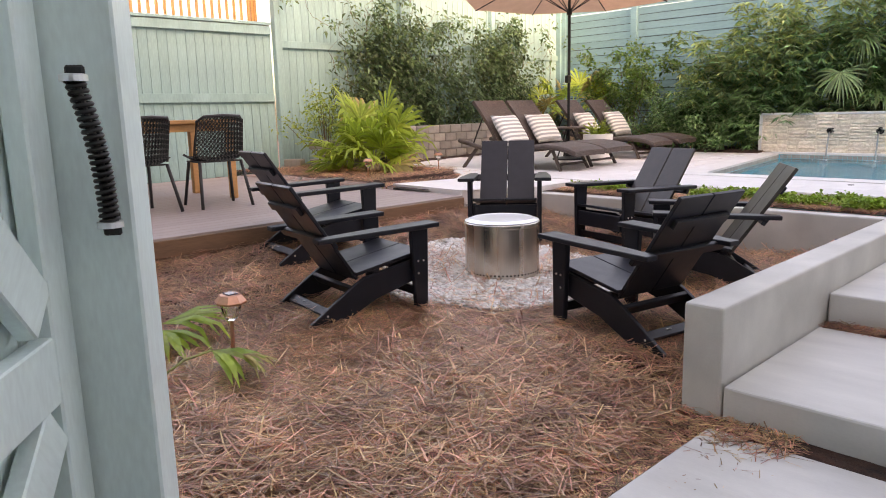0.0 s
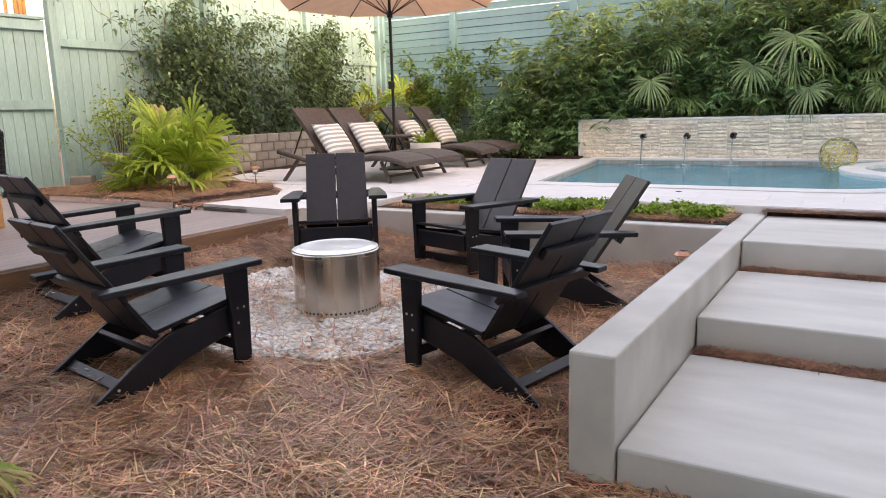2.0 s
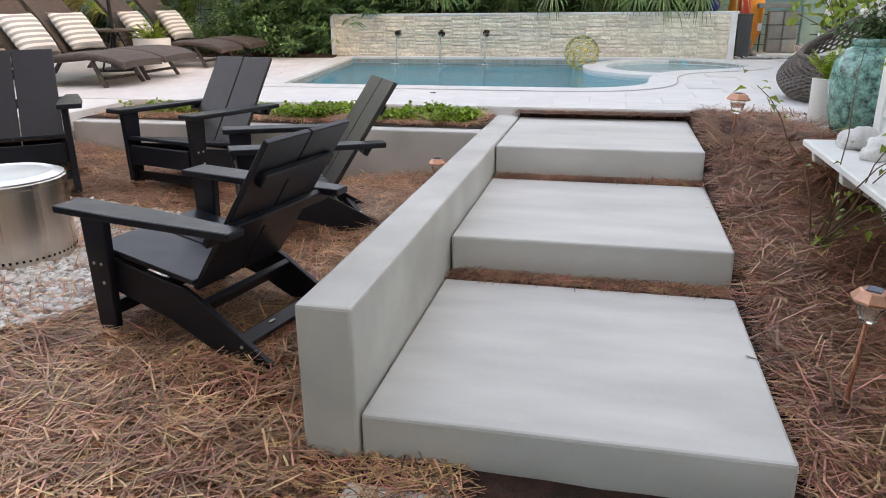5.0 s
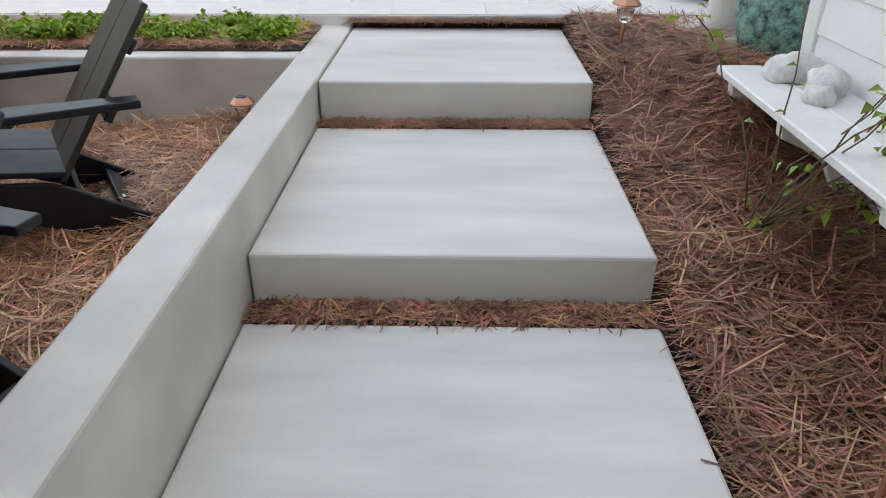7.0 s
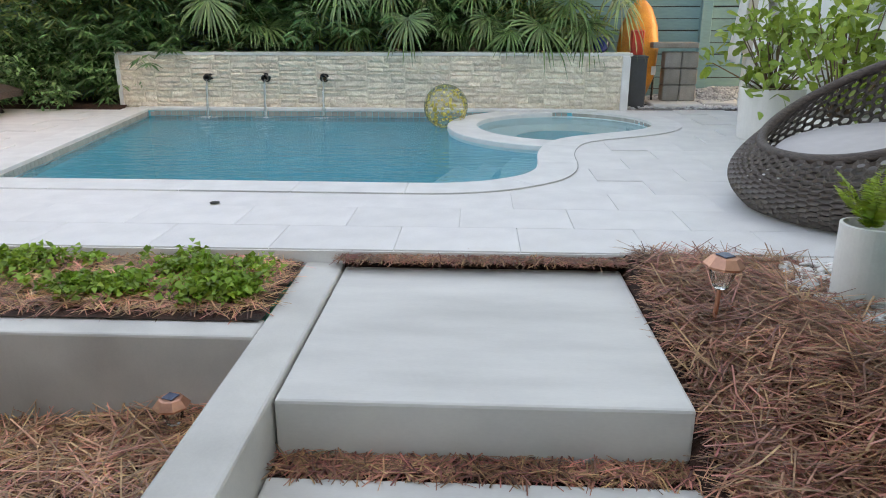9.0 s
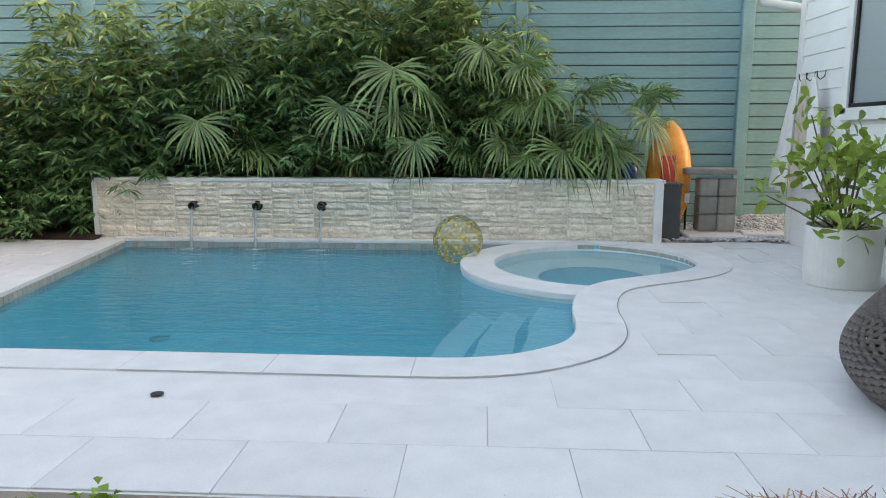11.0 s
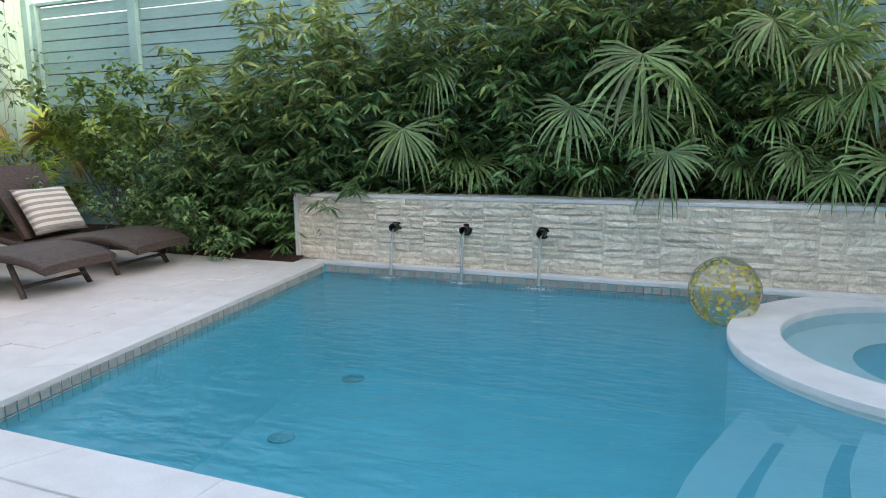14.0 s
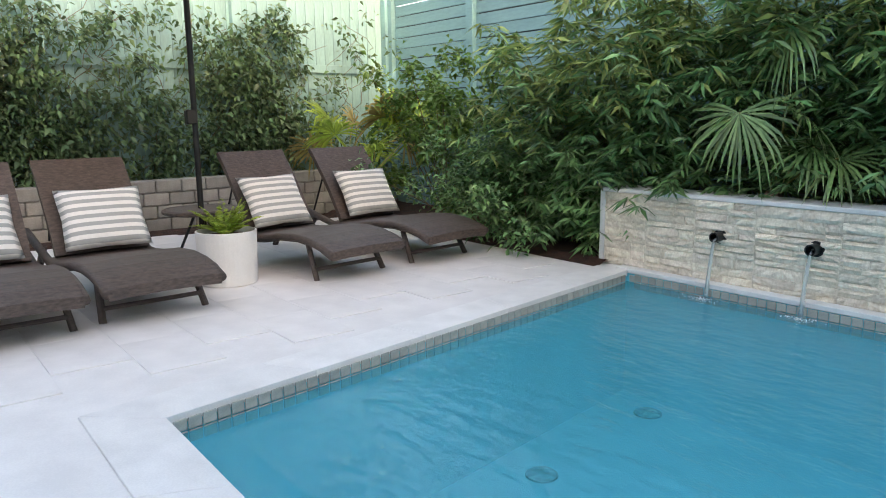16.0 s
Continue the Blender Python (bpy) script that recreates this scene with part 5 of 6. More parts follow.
for k, (x, y, yaw) in enumerate(feet):
    # local +y points to the pool
    m = pose(x, y, DECK, 0, 0, yaw - 180)
    pm = m @ pose(0.03 * (-1) ** k, -1.06, 0.545, 34, 0, 3 * (-1) ** k)
    if k:
        copy_thing(lounge, m)
        copy_thing(cushion, pm)
    else:
        lounge.matrix_basis = m
        cushion.matrix_basis = pm

# ---- umbrella and its table ----
def umbrella():
    u = thing("patio_umbrella", "open tan canvas patio umbrella on a dark pole", "umbrella", pose(-5.78, 6.85, DECK))
    part("pole", lathe([(0.024, 0.0), (0.024, 2.95)], 14), "dark_metal", u, smooth=False)
    part("base_plate", lathe([(0.26, 0.0), (0.26, 0.03), (0.06, 0.06), (0.04, 0.3)], 28), "dark_metal", u)
    n, R = 8, 1.72
    canopy = bmesh.new()
    apex = canopy.verts.new((0, 0, 3.08))
    mid, rim_ = [], []
    for i in range(n):
        a = 2 * math.pi * (i + 0.3) / n
        mid.append(canopy.verts.new((R * 0.5 * math.cos(a), R * 0.5 * math.sin(a), 2.86)))
        rim_.append(canopy.verts.new((R * math.cos(a), R * math.sin(a), 2.53)))
    for i in range(n):
        j = (i + 1) % n
        canopy.faces.new((apex, mid[i], mid[j]))
        canopy.faces.new((mid[i], rim_[i], rim_[j], mid[j]))
    bmesh.ops.subdivide_edges(canopy, edges=canopy.edges[:], cuts=1, use_grid_fill=True)
    part("canopy", canopy, "umbrella", u)
    for i in range(n):
        a = 2 * math.pi * (i + 0.3) / n
        c, s = math.cos(a), math.sin(a)
        rib = part("rib", tube([(0, 0, 3.06), (R * 0.5 * c, R * 0.5 * s, 2.845), (R * c, R * s, 2.52)], 0.009, 6), "dark_metal", u)
        part("strut", tube([(0.03 * c, 0.03 * s, 2.35), (R * 0.5 * c, R * 0.5 * s, 2.84)], 0.008, 6), "dark_metal", rib)
    part("hub", lathe([(0.045, 2.30), (0.045, 2.40)], 14), "dark_metal", u)
    part("crank_box", box(0.07, 0.09, 0.12, 0.01, (0, -0.03, 1.3)), "dark_metal", u)
    t = thing("side_table", "round dark wicker table around the umbrella pole", "table", pose(-5.78, 6.85, DECK))
    part("tabletop", lathe([(0.03, 0.50), (0.30, 0.50), (0.315, 0.51), (0.315, 0.53), (0.30, 0.54), (0.03, 0.54)], 36), "wicker", t)
    for i in range(3):
        a = 2 * math.pi * i / 3 + 0.4
        part("leg", tube([(0.05 * math.cos(a), 0.05 * math.sin(a), 0.5), (0.28 * math.cos(a), 0.28 * math.sin(a), 0.0)], 0.012, 8), "dark_metal", t)


umbrella()


# ---- plants ----
def frond_arrays(base, tip_dir, size, rng, stalk=0.6, blades=26, spread=2.1, width=0.085, twist=0.0):
    """One fan-palm leaf: a stalk and a fan of pleated, drooping blades."""
    d = Vector(tip_dir).normalized()
    up = Vector((0, 0, 1))
    side = d.cross(up)
    side = side.normalized() if side.length > 0.05 else Vector((1, 0, 0))
    side = Matrix.Rotation(twist, 3, d) @ side
    nrm = side.cross(d).normalized()
    hub = Vector(base) + d * stalk
    groups = []
    vs, fs = [], []
    for s in range(3):
        p0, p1 = Vector(base) + d * stalk * s / 3, Vector(base) + d * stalk * (s + 1) / 3
        k = len(vs)
        w = 0.010
        vs += [p0 - side * w, p0 + side * w, p1 + side * w, p1 - side * w]
        fs += [(k, k + 1, k + 2), (k, k + 2, k + 3)]
    fall = Vector((0, 0, -1))
    for i in range(blades):
        a = (i / (blades - 1) - 0.5) * 2 * spread + rng.uniform(-0.06, 0.06)
        way = (d * math.cos(a) + side * math.sin(a)).normalized()
        way = (way + nrm * 0.10 * (1 if i % 2 else -1) * 0.4).normalized()
        L = size * (0.72 + 0.28 * math.cos(a * 0.6)) * rng.uniform(0.72, 1.08)
        w = width * size * 0.9
        across = nrm.cross(way).normalized() * (w / 2)
        droop = fall * L * rng.uniform(0.12, 0.5)
        k = len(vs)
        p1, p2, p3 = hub + way * L * 0.5, hub + way * L * 0.8 + droop * 0.3, hub + way * L + droop
        ridge = nrm * w * 0.25
        vs += [hub, p1 - across, p1 + ridge, p1 + across, p2 - across * 0.7, p2 + across * 0.7, p3]
        fs += [(k, k + 2, k + 1), (k, k + 3, k + 2), (k + 1, k + 2, k + 4), (k + 2, k + 5, k + 4), (k + 2, k + 3, k + 5), (k + 4, k + 5, k + 6)]
    return np.array([v[:] for v in vs]), np.array(fs)


def fan_palm(name, at, label, leaves, mat, rng, stalk=(0.4, 0.7), size=(0.4, 0.6), lift=(0.2, 1.2), parent_trunk=0.2, dry=0, width=0.085, blades=26):
    t = thing(name, label, "palm", pose(*at))
    part("trunk", lathe([(0.09, -0.1), (0.10, 0.0), (0.07, parent_trunk), (0.0, parent_trunk + 0.04)], 12), "bark", t)
    for i in range(leaves):
        a = 2 * math.pi * i * 0.382 + rng.uniform(-0.3, 0.3)
        e = rng.uniform(*lift)
        d = (math.cos(a) * math.cos(e), math.sin(a) * math.cos(e), math.sin(e))
        v, f = frond_arrays((0, 0, parent_trunk), d, rng.uniform(*size), rng, rng.uniform(*stalk), blades, 2.1, width, rng.uniform(-0.9, 0.9))
        raw("leaf", v, f, "palm_dry" if i < dry else mat, t)
    return t


def leaf_mass(name, count, place, length, width, mat, rng, parent, hang=0.3, out=None, label=""):
    base = place(count)
    way = rng.normal(size=(count, 3))
    way[:, 2] = way[:, 2] * 0.5 - hang
    if out is not None:
        way += np.asarray(out)
    L = rng.uniform(length[0], length[1], count)
    v, f = leaf_arrays(base, way, L, L * width, rng)
    ob = raw(name, v, f, mat, parent, label)
    return ob


def clumps(centers, spread, rng):
    centers, spread = np.asarray(centers, dtype=float), np.asarray(spread, dtype=float)
    def place(n):
        k = rng.integers(0, len(centers), n)
        return centers[k] + rng.normal(size=(n, 3)) * spread[k]
    return place


prng = np.random.default_rng(11)


def bamboo(at, height, label, rng, leaves=2600, canes=9, spread=0.35, front=0.35):
    t = thing("bamboo", label, "bamboo", pose(*at), "bamboo hedge behind the pool wall")
    tips = []
    for i in range(canes):
        x, y = rng.normal(0, spread * 0.7), rng.uniform(-0.15, 0.35)
        lean_x, lean_y = rng.normal(0, 0.18), rng.normal(-0.22, 0.15)
        h = height * rng.uniform(0.75, 1.05)
        pts = [(x + lean_x * h * s * s, y + lean_y * h * s * s, h * s) for s in [k / 5 for k in range(6)]]
        part("cane", tube(pts, 0.009, 5, None, 0.4), "cane", t)
        for s in np.linspace(0.12, 1.0, 26):
            q = np.array((x + lean_x * h * s * s, y + lean_y * h * s * s, h * s))
            tips.append(q + rng.normal(size=3) * np.array((0.25, 0.20, 0.07)) + np.array((0, -0.1 * s, 0)))
    tips = np.array(tips)
    tips = np.concatenate([tips, np.stack([rng.normal(0, spread, 40), rng.normal(-front, 0.15, 40), rng.uniform(0.05, 0.7 * height, 40)], 1)])
    # leaves sit in small drooping sprays
    k = rng.integers(0, len(tips), leaves // 6)
    hubs = tips[k] + rng.normal(size=(len(k), 3)) * 0.06
    base = np.repeat(hubs, 6, 0) + rng.normal(size=(len(k) * 6, 3)) * 0.008
    ang = np.repeat(rng.uniform(0, 2 * np.pi, len(k)), 6) + np.tile(np.linspace(-1.6, 1.6, 6), len(k)) + rng.normal(0, 0.15, len(k) * 6)
    dip = np.repeat(rng.normal(-0.3, 0.25, len(k)), 6) + rng.normal(0, 0.08, len(ang))
    way = np.stack([np.cos(ang), np.sin(ang) - 0.35, dip], 1)
    L = rng.uniform(0.12, 0.21, len(ang))
    # leaves higher up take the lighter material, painting in the light from above
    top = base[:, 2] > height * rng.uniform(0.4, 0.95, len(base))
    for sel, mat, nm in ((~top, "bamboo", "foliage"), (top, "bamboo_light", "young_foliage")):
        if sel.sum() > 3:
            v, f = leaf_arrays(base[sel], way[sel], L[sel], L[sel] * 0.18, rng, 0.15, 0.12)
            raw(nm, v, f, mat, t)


for x, y, h in ((-4.7, 10.15, 1.9), (-4.1, 10.2, 2.5), (-3.45, 10.4, 2.0), (-2.8, 10.45, 2.1), (-2.2, 10.5, 2.3), (-1.6, 10.4, 2.5), (-1.0, 10.5, 2.6), (-0.3, 10.55, 2.7), (0.35, 10.6, 2.5), (0.85, 10.6, 1.7), (1.4, 10.6, 0.75)):
    z = 0.45 if x < -3.8 else 0.95
    bamboo((x, y, z), h if x < -3.8 else h * 0.98, "dense leafy bamboo clump with arching canes", prng, leaves=6600 if x < -3.8 else 5000, front=(0.62 if x in (-3.45, -1.0) else 0.38) if x > -3.8 else 0.45)

bed_n = grid_sheet(-3.78, 2.34, 9.98, 10.98, 0.2, lambda x, y: 0.97 + bumpy(x, y))
tagged(raw("planting_bed", *bed_n, "mulch"), "dark soil bed behind the pool wall", "ground", kind="structure")
bed_w = [grid_sheet(-9.05, -3.7, 9.3, 11.2, 0.15, lambda x, y: 0.435 + 0.03 + bumpy(x, y) if y > 9.6 else 0.41),
         grid_sheet(-9.05, -4.6, 2.5, 9.3, 0.15, lambda x, y: 0.44 + bumpy(x, y) if (x < -7.9 or (y < 4.6 and x < -5.6 - 0.9 * max(0, y - 3.9))) else 0.40)]
tagged(raw("ground_bed", *merge(bed_w), "mulch"), "brown mulch bed along the board fence", "ground", kind="structure")
needles("pine_straw", 9000, rect(-8.8, -5.3, 2.5, 4.6, rng), lambda x, y: 0.445 + bumpy(x, y) if x < -5.6 - 0.9 * max(0, y - 3.9) else 0.40, rng, label="pine needles on the bed beside the deck")



def hanging_palm(root, label, hubs, rng):
    """A fan palm with leaves held out at given hubs, each facing the pool."""
    t = thing("fan_palm", label, "palm", pose(*root))
    part("trunk", lathe([(0.08, -0.1), (0.09, 0.0), (0.06, 0.12), (0.0, 0.15)], 12), "bark", t)
    hubs = hubs + [((root[0] + rng.uniform(-0.5, 0.5), 9.95 + rng.uniform(0, 0.3), 1.3 + rng.uniform(0, 1.1)), (rng.uniform(-0.8, 0.8), -0.5, rng.uniform(-0.7, 0.5)), rng.uniform(0.36, 0.5)) for _ in range(4)]
    for (x, y, z), (dx, dy, dz), size in hubs:
        hub = Vector((x, y, z)) - Vector(root)
        v, f = frond_arrays(hub, (dx, dy, dz), size, rng, 0.0, 30, 2.05, 0.06, rng.uniform(-0.5, 0.5))
        leaf = raw("leaf", v, f, "palm", t)
        mid = hub * 0.5 + Vector((0, 0.05, 0.12))
        part("stalk", tube([(0, 0, 0.1), tuple(mid), tuple(hub)], 0.008, 5), "cane", leaf)


hanging_palm((-2.5, 10.1, 1.0), "green fan palm hanging over the pool wall", [((-2.6, 9.72, 1.72), (0.1, -0.35, -0.9), 0.52), ((-2.2, 9.85, 1.7), (0.75, -0.2, -0.6), 0.48), ((-2.35, 9.9, 2.3), (-0.35, -0.3, -0.8), 0.5), ((-2.0, 10.0, 1.4), (0.8, -0.3, -0.2), 0.45)], prng)
hanging_palm((-1.0, 10.1, 1.0), "green fan palm hanging over the pool wall", [((-1.02, 9.75, 1.88), (-0.1, -0.35, -0.85), 0.5), ((-1.3, 9.85, 1.4), (-0.5, -0.3, -0.7), 0.42), ((-0.7, 9.9, 1.6), (0.7, -0.3, -0.5), 0.45)], prng)
hanging_palm((-0.4, 10.15, 1.0), "tall green fan palm with pale ragged tips", [((-0.45, 9.75, 2.28), (0.1, -0.4, -0.75), 0.62), ((-0.2, 9.8, 2.1), (0.7, -0.3, -0.6), 0.62), ((-0.22, 9.68, 1.5), (0.1, -0.4, -0.85), 0.45), ((-0.95, 10.0, 2.4), (-0.4, -0.1, 0.85), 0.5), ((-0.42, 9.72, 1.85), (0.05, -0.3, -0.95), 0.4), ((0.3, 10.0, 2.4), (0.8, -0.2, -0.3), 0.5), ((-0.6, 10.0, 2.6), (-0.5, -0.1, 0.8), 0.42)], prng)
hanging_palm((0.55, 10.2, 1.0), "green fan palm deep in the hedge", [((0.5, 9.9, 2.5), (0.25, -0.35, -0.7), 0.5), ((0.9, 9.9, 2.3), (0.4, -0.4, -0.7), 0.42), ((0.75, 9.95, 1.5), (0.1, -0.4, -0.8), 0.45)], prng)
hanging_palm((1.4, 10.1, 1.0), "green fan palm hanging over the pool wall", [((1.35, 9.7, 1.42), (0.1, -0.5, -0.5), 0.55), ((1.0, 9.85, 1.35), (-0.6, -0.4, -0.4), 0.42), ((1.15, 9.85, 2.0), (-0.2, -0.5, -0.6), 0.5), ((1.5, 9.9, 1.95), (0.85, -0.15, 0.35), 0.6), ((1.65, 9.85, 2.1), (0.85, -0.3, 0.15), 0.62), ((0.95, 10.0, 2.35), (-0.1, -0.1, 0.9), 0.45)], prng)
hanging_palm((2.0, 10.15, 1.0), "dark green fan palm spreading past the wall end", [((2.28, 9.85, 1.75), (0.35, -0.35, -0.8), 0.6), ((2.2, 9.9, 2.0), (0.9, -0.2, 0.2), 0.5), ((1.9, 9.9, 1.45), (0.1, -0.5, -0.6), 0.5), ((1.7, 9.95, 1.7), (-0.4, -0.4, -0.3), 0.5)], prng)
fan_palm("fan_palm", (-7.05, 3.75, 0.43), "bright yellow-green fan palm in the mulch bed", 26, "palm_bright", prng, (0.3, 0.85), (0.42, 0.66), (-0.05, 1.35), 0.12, dry=2, width=0.12, blades=20)
fan_palm("fan_palm", (-7.9, 9.9, 0.45), "yellowing fan palm behind the loungers", 16, "palm_bright", prng, (0.6, 1.05), (0.42, 0.6), (0.3, 1.3), 0.5, dry=5)


def bush(name, at, radius, height, count, leaf, mat, label, rng, category="shrub", width=0.45, clump=30, hang=0.0):
    t = thing(name, label, category, pose(*at))
    hubs = rng.normal(size=(clump, 3)) * np.array((radius * 0.5, radius * 0.5, height * 0.22)) + np.array((0, 0, height * 0.55))
    for h in hubs[: clump // 2]:
        part("stem", tube([(0.03 * h[0], 0.03 * h[1], 0), (0.5 * h[0], 0.5 * h[1], 0.5 * h[2]), tuple(h)], 0.008, 5, None, 0.4), "stem", t)
    leaf_mass("foliage", count, clumps(hubs, np.full((clump, 3), 0.09), rng), leaf, width, mat, rng, t, hang)
    return t


bush("shrub", (-6.6, 10.2, 0.45), 0.75, 2.1, 4200, (0.07, 0.13), "shrub", "glossy green shrub before the slatted fence", prng, clump=40)
bush("shrub", (-5.7, 9.95, 0.45), 0.8, 1.1, 5000, (0.05, 0.10), "bamboo", "low dark green shrub beside the loungers", prng, clump=50)
bush("shrub", (-4.9, 9.85, 0.45), 0.6, 0.9, 4000, (0.05, 0.11), "bamboo", "low dark green shrub beside the loungers", prng, clump=40)
bush("shrub", (-8.45, 3.9, 0.45), 0.5, 1.2, 900, (0.05, 0.09), "clusia", "thin yellow-green shrub against the fence", prng, clump=26)


def vine(y0, y1, z1, count, rng, label):
    t = thing("climbing_vine", label, "vine", None, "jasmine vines on the board fence")
    hubs = []
    for i in range(int((y1 - y0) * 8)):
        y, pts, z = rng.uniform(y0, y1), [], 0.5
        while z < z1 * rng.uniform(0.8, 1.05):
            pts.append((-8.93 + rng.uniform(0, 0.12), y, z))
            if rng.uniform() < 0.8 and z > 0.5:
                hubs.append((-8.88 + rng.uniform(0, 0.15), y + rng.normal(0, 0.24), z))
            y += rng.normal(0, 0.13)
            z += 0.13
        if len(pts) > 2:
            part("stem", tube(pts, 0.006, 5, None, 0.5), "stem", t)
    hubs = np.array(hubs)
    dens = np.exp(-np.maximum(0, hubs[:, 2] - 1.5) * 0.9)
    hubs = hubs[rng.uniform(size=len(hubs)) < dens + 0.15]
    leaf_mass("foliage", count, clumps(hubs, np.tile((0.08, 0.11, 0.10), (len(hubs), 1)), rng), (0.07, 0.125), 0.5, "vine", rng, t, 0.3, (0.5, 0, 0))


vine(5.9, 7.6, 3.5, 5600, prng, "dense dark jasmine vine climbing the teal fence")
vine(7.4, 9.3, 3.4, 6600, prng, "dense dark jasmine vine climbing the teal fence")
vine(4.5, 6.0, 3.6, 3600, prng, "thin straggling vine on the teal fence")
vine(10.2, 10.8, 3.2, 500, prng, "thin straggling vine in the fence corner")
vine(9.2, 10.3, 1.1, 900, prng, "low leafy vine at the foot of the fence")

# ground cover in the planter
for k, (x, y, rx, ry) in enumerate(((-0.62, 3.86, 0.3, 0.1), (-0.95, 3.62, 0.3, 0.12), (-1.55, 3.85, 0.4, 0.12), (-1.7, 3.6, 0.3, 0.1), (-2.35, 3.8, 0.4, 0.13), (-3.0, 3.75, 0.35, 0.15), (-0.45, 3.56, 0.16, 0.08))):
    t = thing("ground_cover", "low bright green leafy ground cover in the planter", "plant", pose(x, y, 0.38), "ground cover clumps")
    leaf_mass("foliage", 900, clumps(np.stack([prng.normal(0, 0.45 * rx, 40), prng.normal(0, 0.55 * ry, 40), prng.uniform(0.0, 0.065, 40)], 1), np.tile((0.03, 0.03, 0.012), (40, 1)), prng), (0.03, 0.055), 0.7, "ground_cover", prng, t, -0.5)

# tree trunk by the deck
tt = thing("tree", "leaning tree trunk with flaking brown bark", "tree", pose(-3.74, -1.30, 0.14))
bm = bmesh.new()
tube([(0.12, 0.05, -0.2), (0.05, 0.02, 0.1), (-0.08, -0.07, 0.6), (-0.22, -0.2, 1.2), (-0.34, -0.33, 1.9), (-0.40, -0.40, 2.6), (-0.38, -0.38, 3.5), (-0.30, -0.30, 4.6)], 0.20, 18, bm, 0.65)
for v in bm.verts:
    v.co += Vector((noise.noise(v.co * 3), noise.noise(v.co * 3 + Vector((9, 0, 0))), 0)) * 0.035
bmesh.ops.subdivide_edges(bm, edges=bm.edges[:], cuts=2, use_grid_fill=True)
for v in bm.verts:
    v.co += Vector((noise.noise(v.co * 14), noise.noise(v.co * 14 + Vector((9, 0, 0))), 0)) * 0.012
part("trunk", bm, "bark", tt, smooth=True)
hubs = prng.normal(size=(60, 3)) * np.array((1.2, 1.2, 0.5)) + np.array((0.5, 0.1, 5.4))
lb = bmesh.new()
for h in hubs[:14]:
    tube([(-0.30, -0.30, 4.5), ((h[0] - 0.3) / 2, (h[1] - 0.3) / 2, 4.9), tuple(h)], 0.05, 6, lb, 0.25)
part("limbs", lb, "bark", tt)
leaf_mass("crown", 9000, clumps(hubs, np.full((60, 3), 0.22), prng), (0.05, 0.10), 0.45, "shrub", prng, tt, 0.2)


# ---- garden block wall ----
def block_wall(name, x0, y0, x1, y1, z0, rows, label, block=(0.3, 0.15)):
    t = thing(name, label, "wall", kind="structure")
    d = Vector((x1 - x0, y1 - y0))
    yaw = math.degrees(math.atan2(d.y, d.x))
    mesh = part("block", box(block[0] - 0.008, 0.2, block[1] - 0.006, 0.012), "block", t, m=pose(x0, y0, z0 - 1))
    for r in range(rows):
        s = (0.5 * block[0] if r % 2 else 0.0) if d.length > 1 else 0.0
        while s < d.length:
            p = Vector((x0, y0)) + d.normalized() * (s + block[0] / 2)
            again(mesh, t, pose(p.x, p.y, z0 + block[1] * (r + 0.5), 0, 0, yaw))
            s += block[0]
    mesh.matrix_basis = pose(x0 - 0.3 * d.normalized().x, y0 - 0.3 * d.normalized().y, z0 + block[1] / 2, 0, 0, yaw)
    return t


block_wall("wall_garden", -8.35, 5.0, -8.55, 9.6, 0.43, 4, "low grey concrete block retaining wall behind the loungers")
block_wall("wall_bed", -8.6, 3.7, -7.6, 4.4, 0.42, 3, "short grey block edge beside the palm")
block_wall("wall_pedestal", 2.92, 10.2, 3.2, 10.2, 0.5, 3, "grey block pier beside the gravel", (0.21, 0.2))

pier_cap = tagged(part("wall_pedestal_cap", box(0.56, 0.30, 0.07, 0.012, (3.03, 10.2, 1.178)), "block"), "grey concrete cap on the block pier", "wall", kind="structure")

# ---- solar lamps ----
def solar_lamp():
    t = thing("solar_lamp", "copper-capped solar path lamp on a thin stake", "lamp", group="solar path lamps")
    part("stake", lathe([(0.011, -0.32), (0.011, 0.17)], 10), "copper", t)
    part("globe", lathe([(0.018, 0.165), (0.035, 0.18), (0.05, 0.215), (0.056, 0.25), (0.056, 0.275), (0.052, 0.275), (0.052, 0.25), (0.03, 0.19)], 20), "clear", t, "ribbed clear plastic globe")
    part("cap", lathe([(0.05, 0.27), (0.088, 0.272), (0.09, 0.282), (0.06, 0.318), (0.05, 0.322), (0.0, 0.322)], 8), "copper", t, "copper cap")
    part("solar_panel", box(0.06, 0.06, 0.006, 0.001, (0, 0, 0.325)), "solar", t)
    return t


lamp = solar_lamp()
small = Matrix.Scale(0.86, 4)
lamp.matrix_basis = pose(1.56, 3.42, 0.37, 2, 2, 30) @ small
for x, y, z, rx in ((1.57, 0.48, 0.115, 3), (-0.46, 3.05, -0.06, 0), (-2.1, -1.3, 0.03, -3), (-6.15, 2.9, 0.43, 2), (-6.2, 4.25, 0.43, 0), (-5.1, 9.75, 0.45, 0)):
    copy_thing(lamp, pose(x, y, z + 0.02, rx, 0, 40 * x) @ (Matrix.Scale(1.1, 4) if x == -2.1 else small))

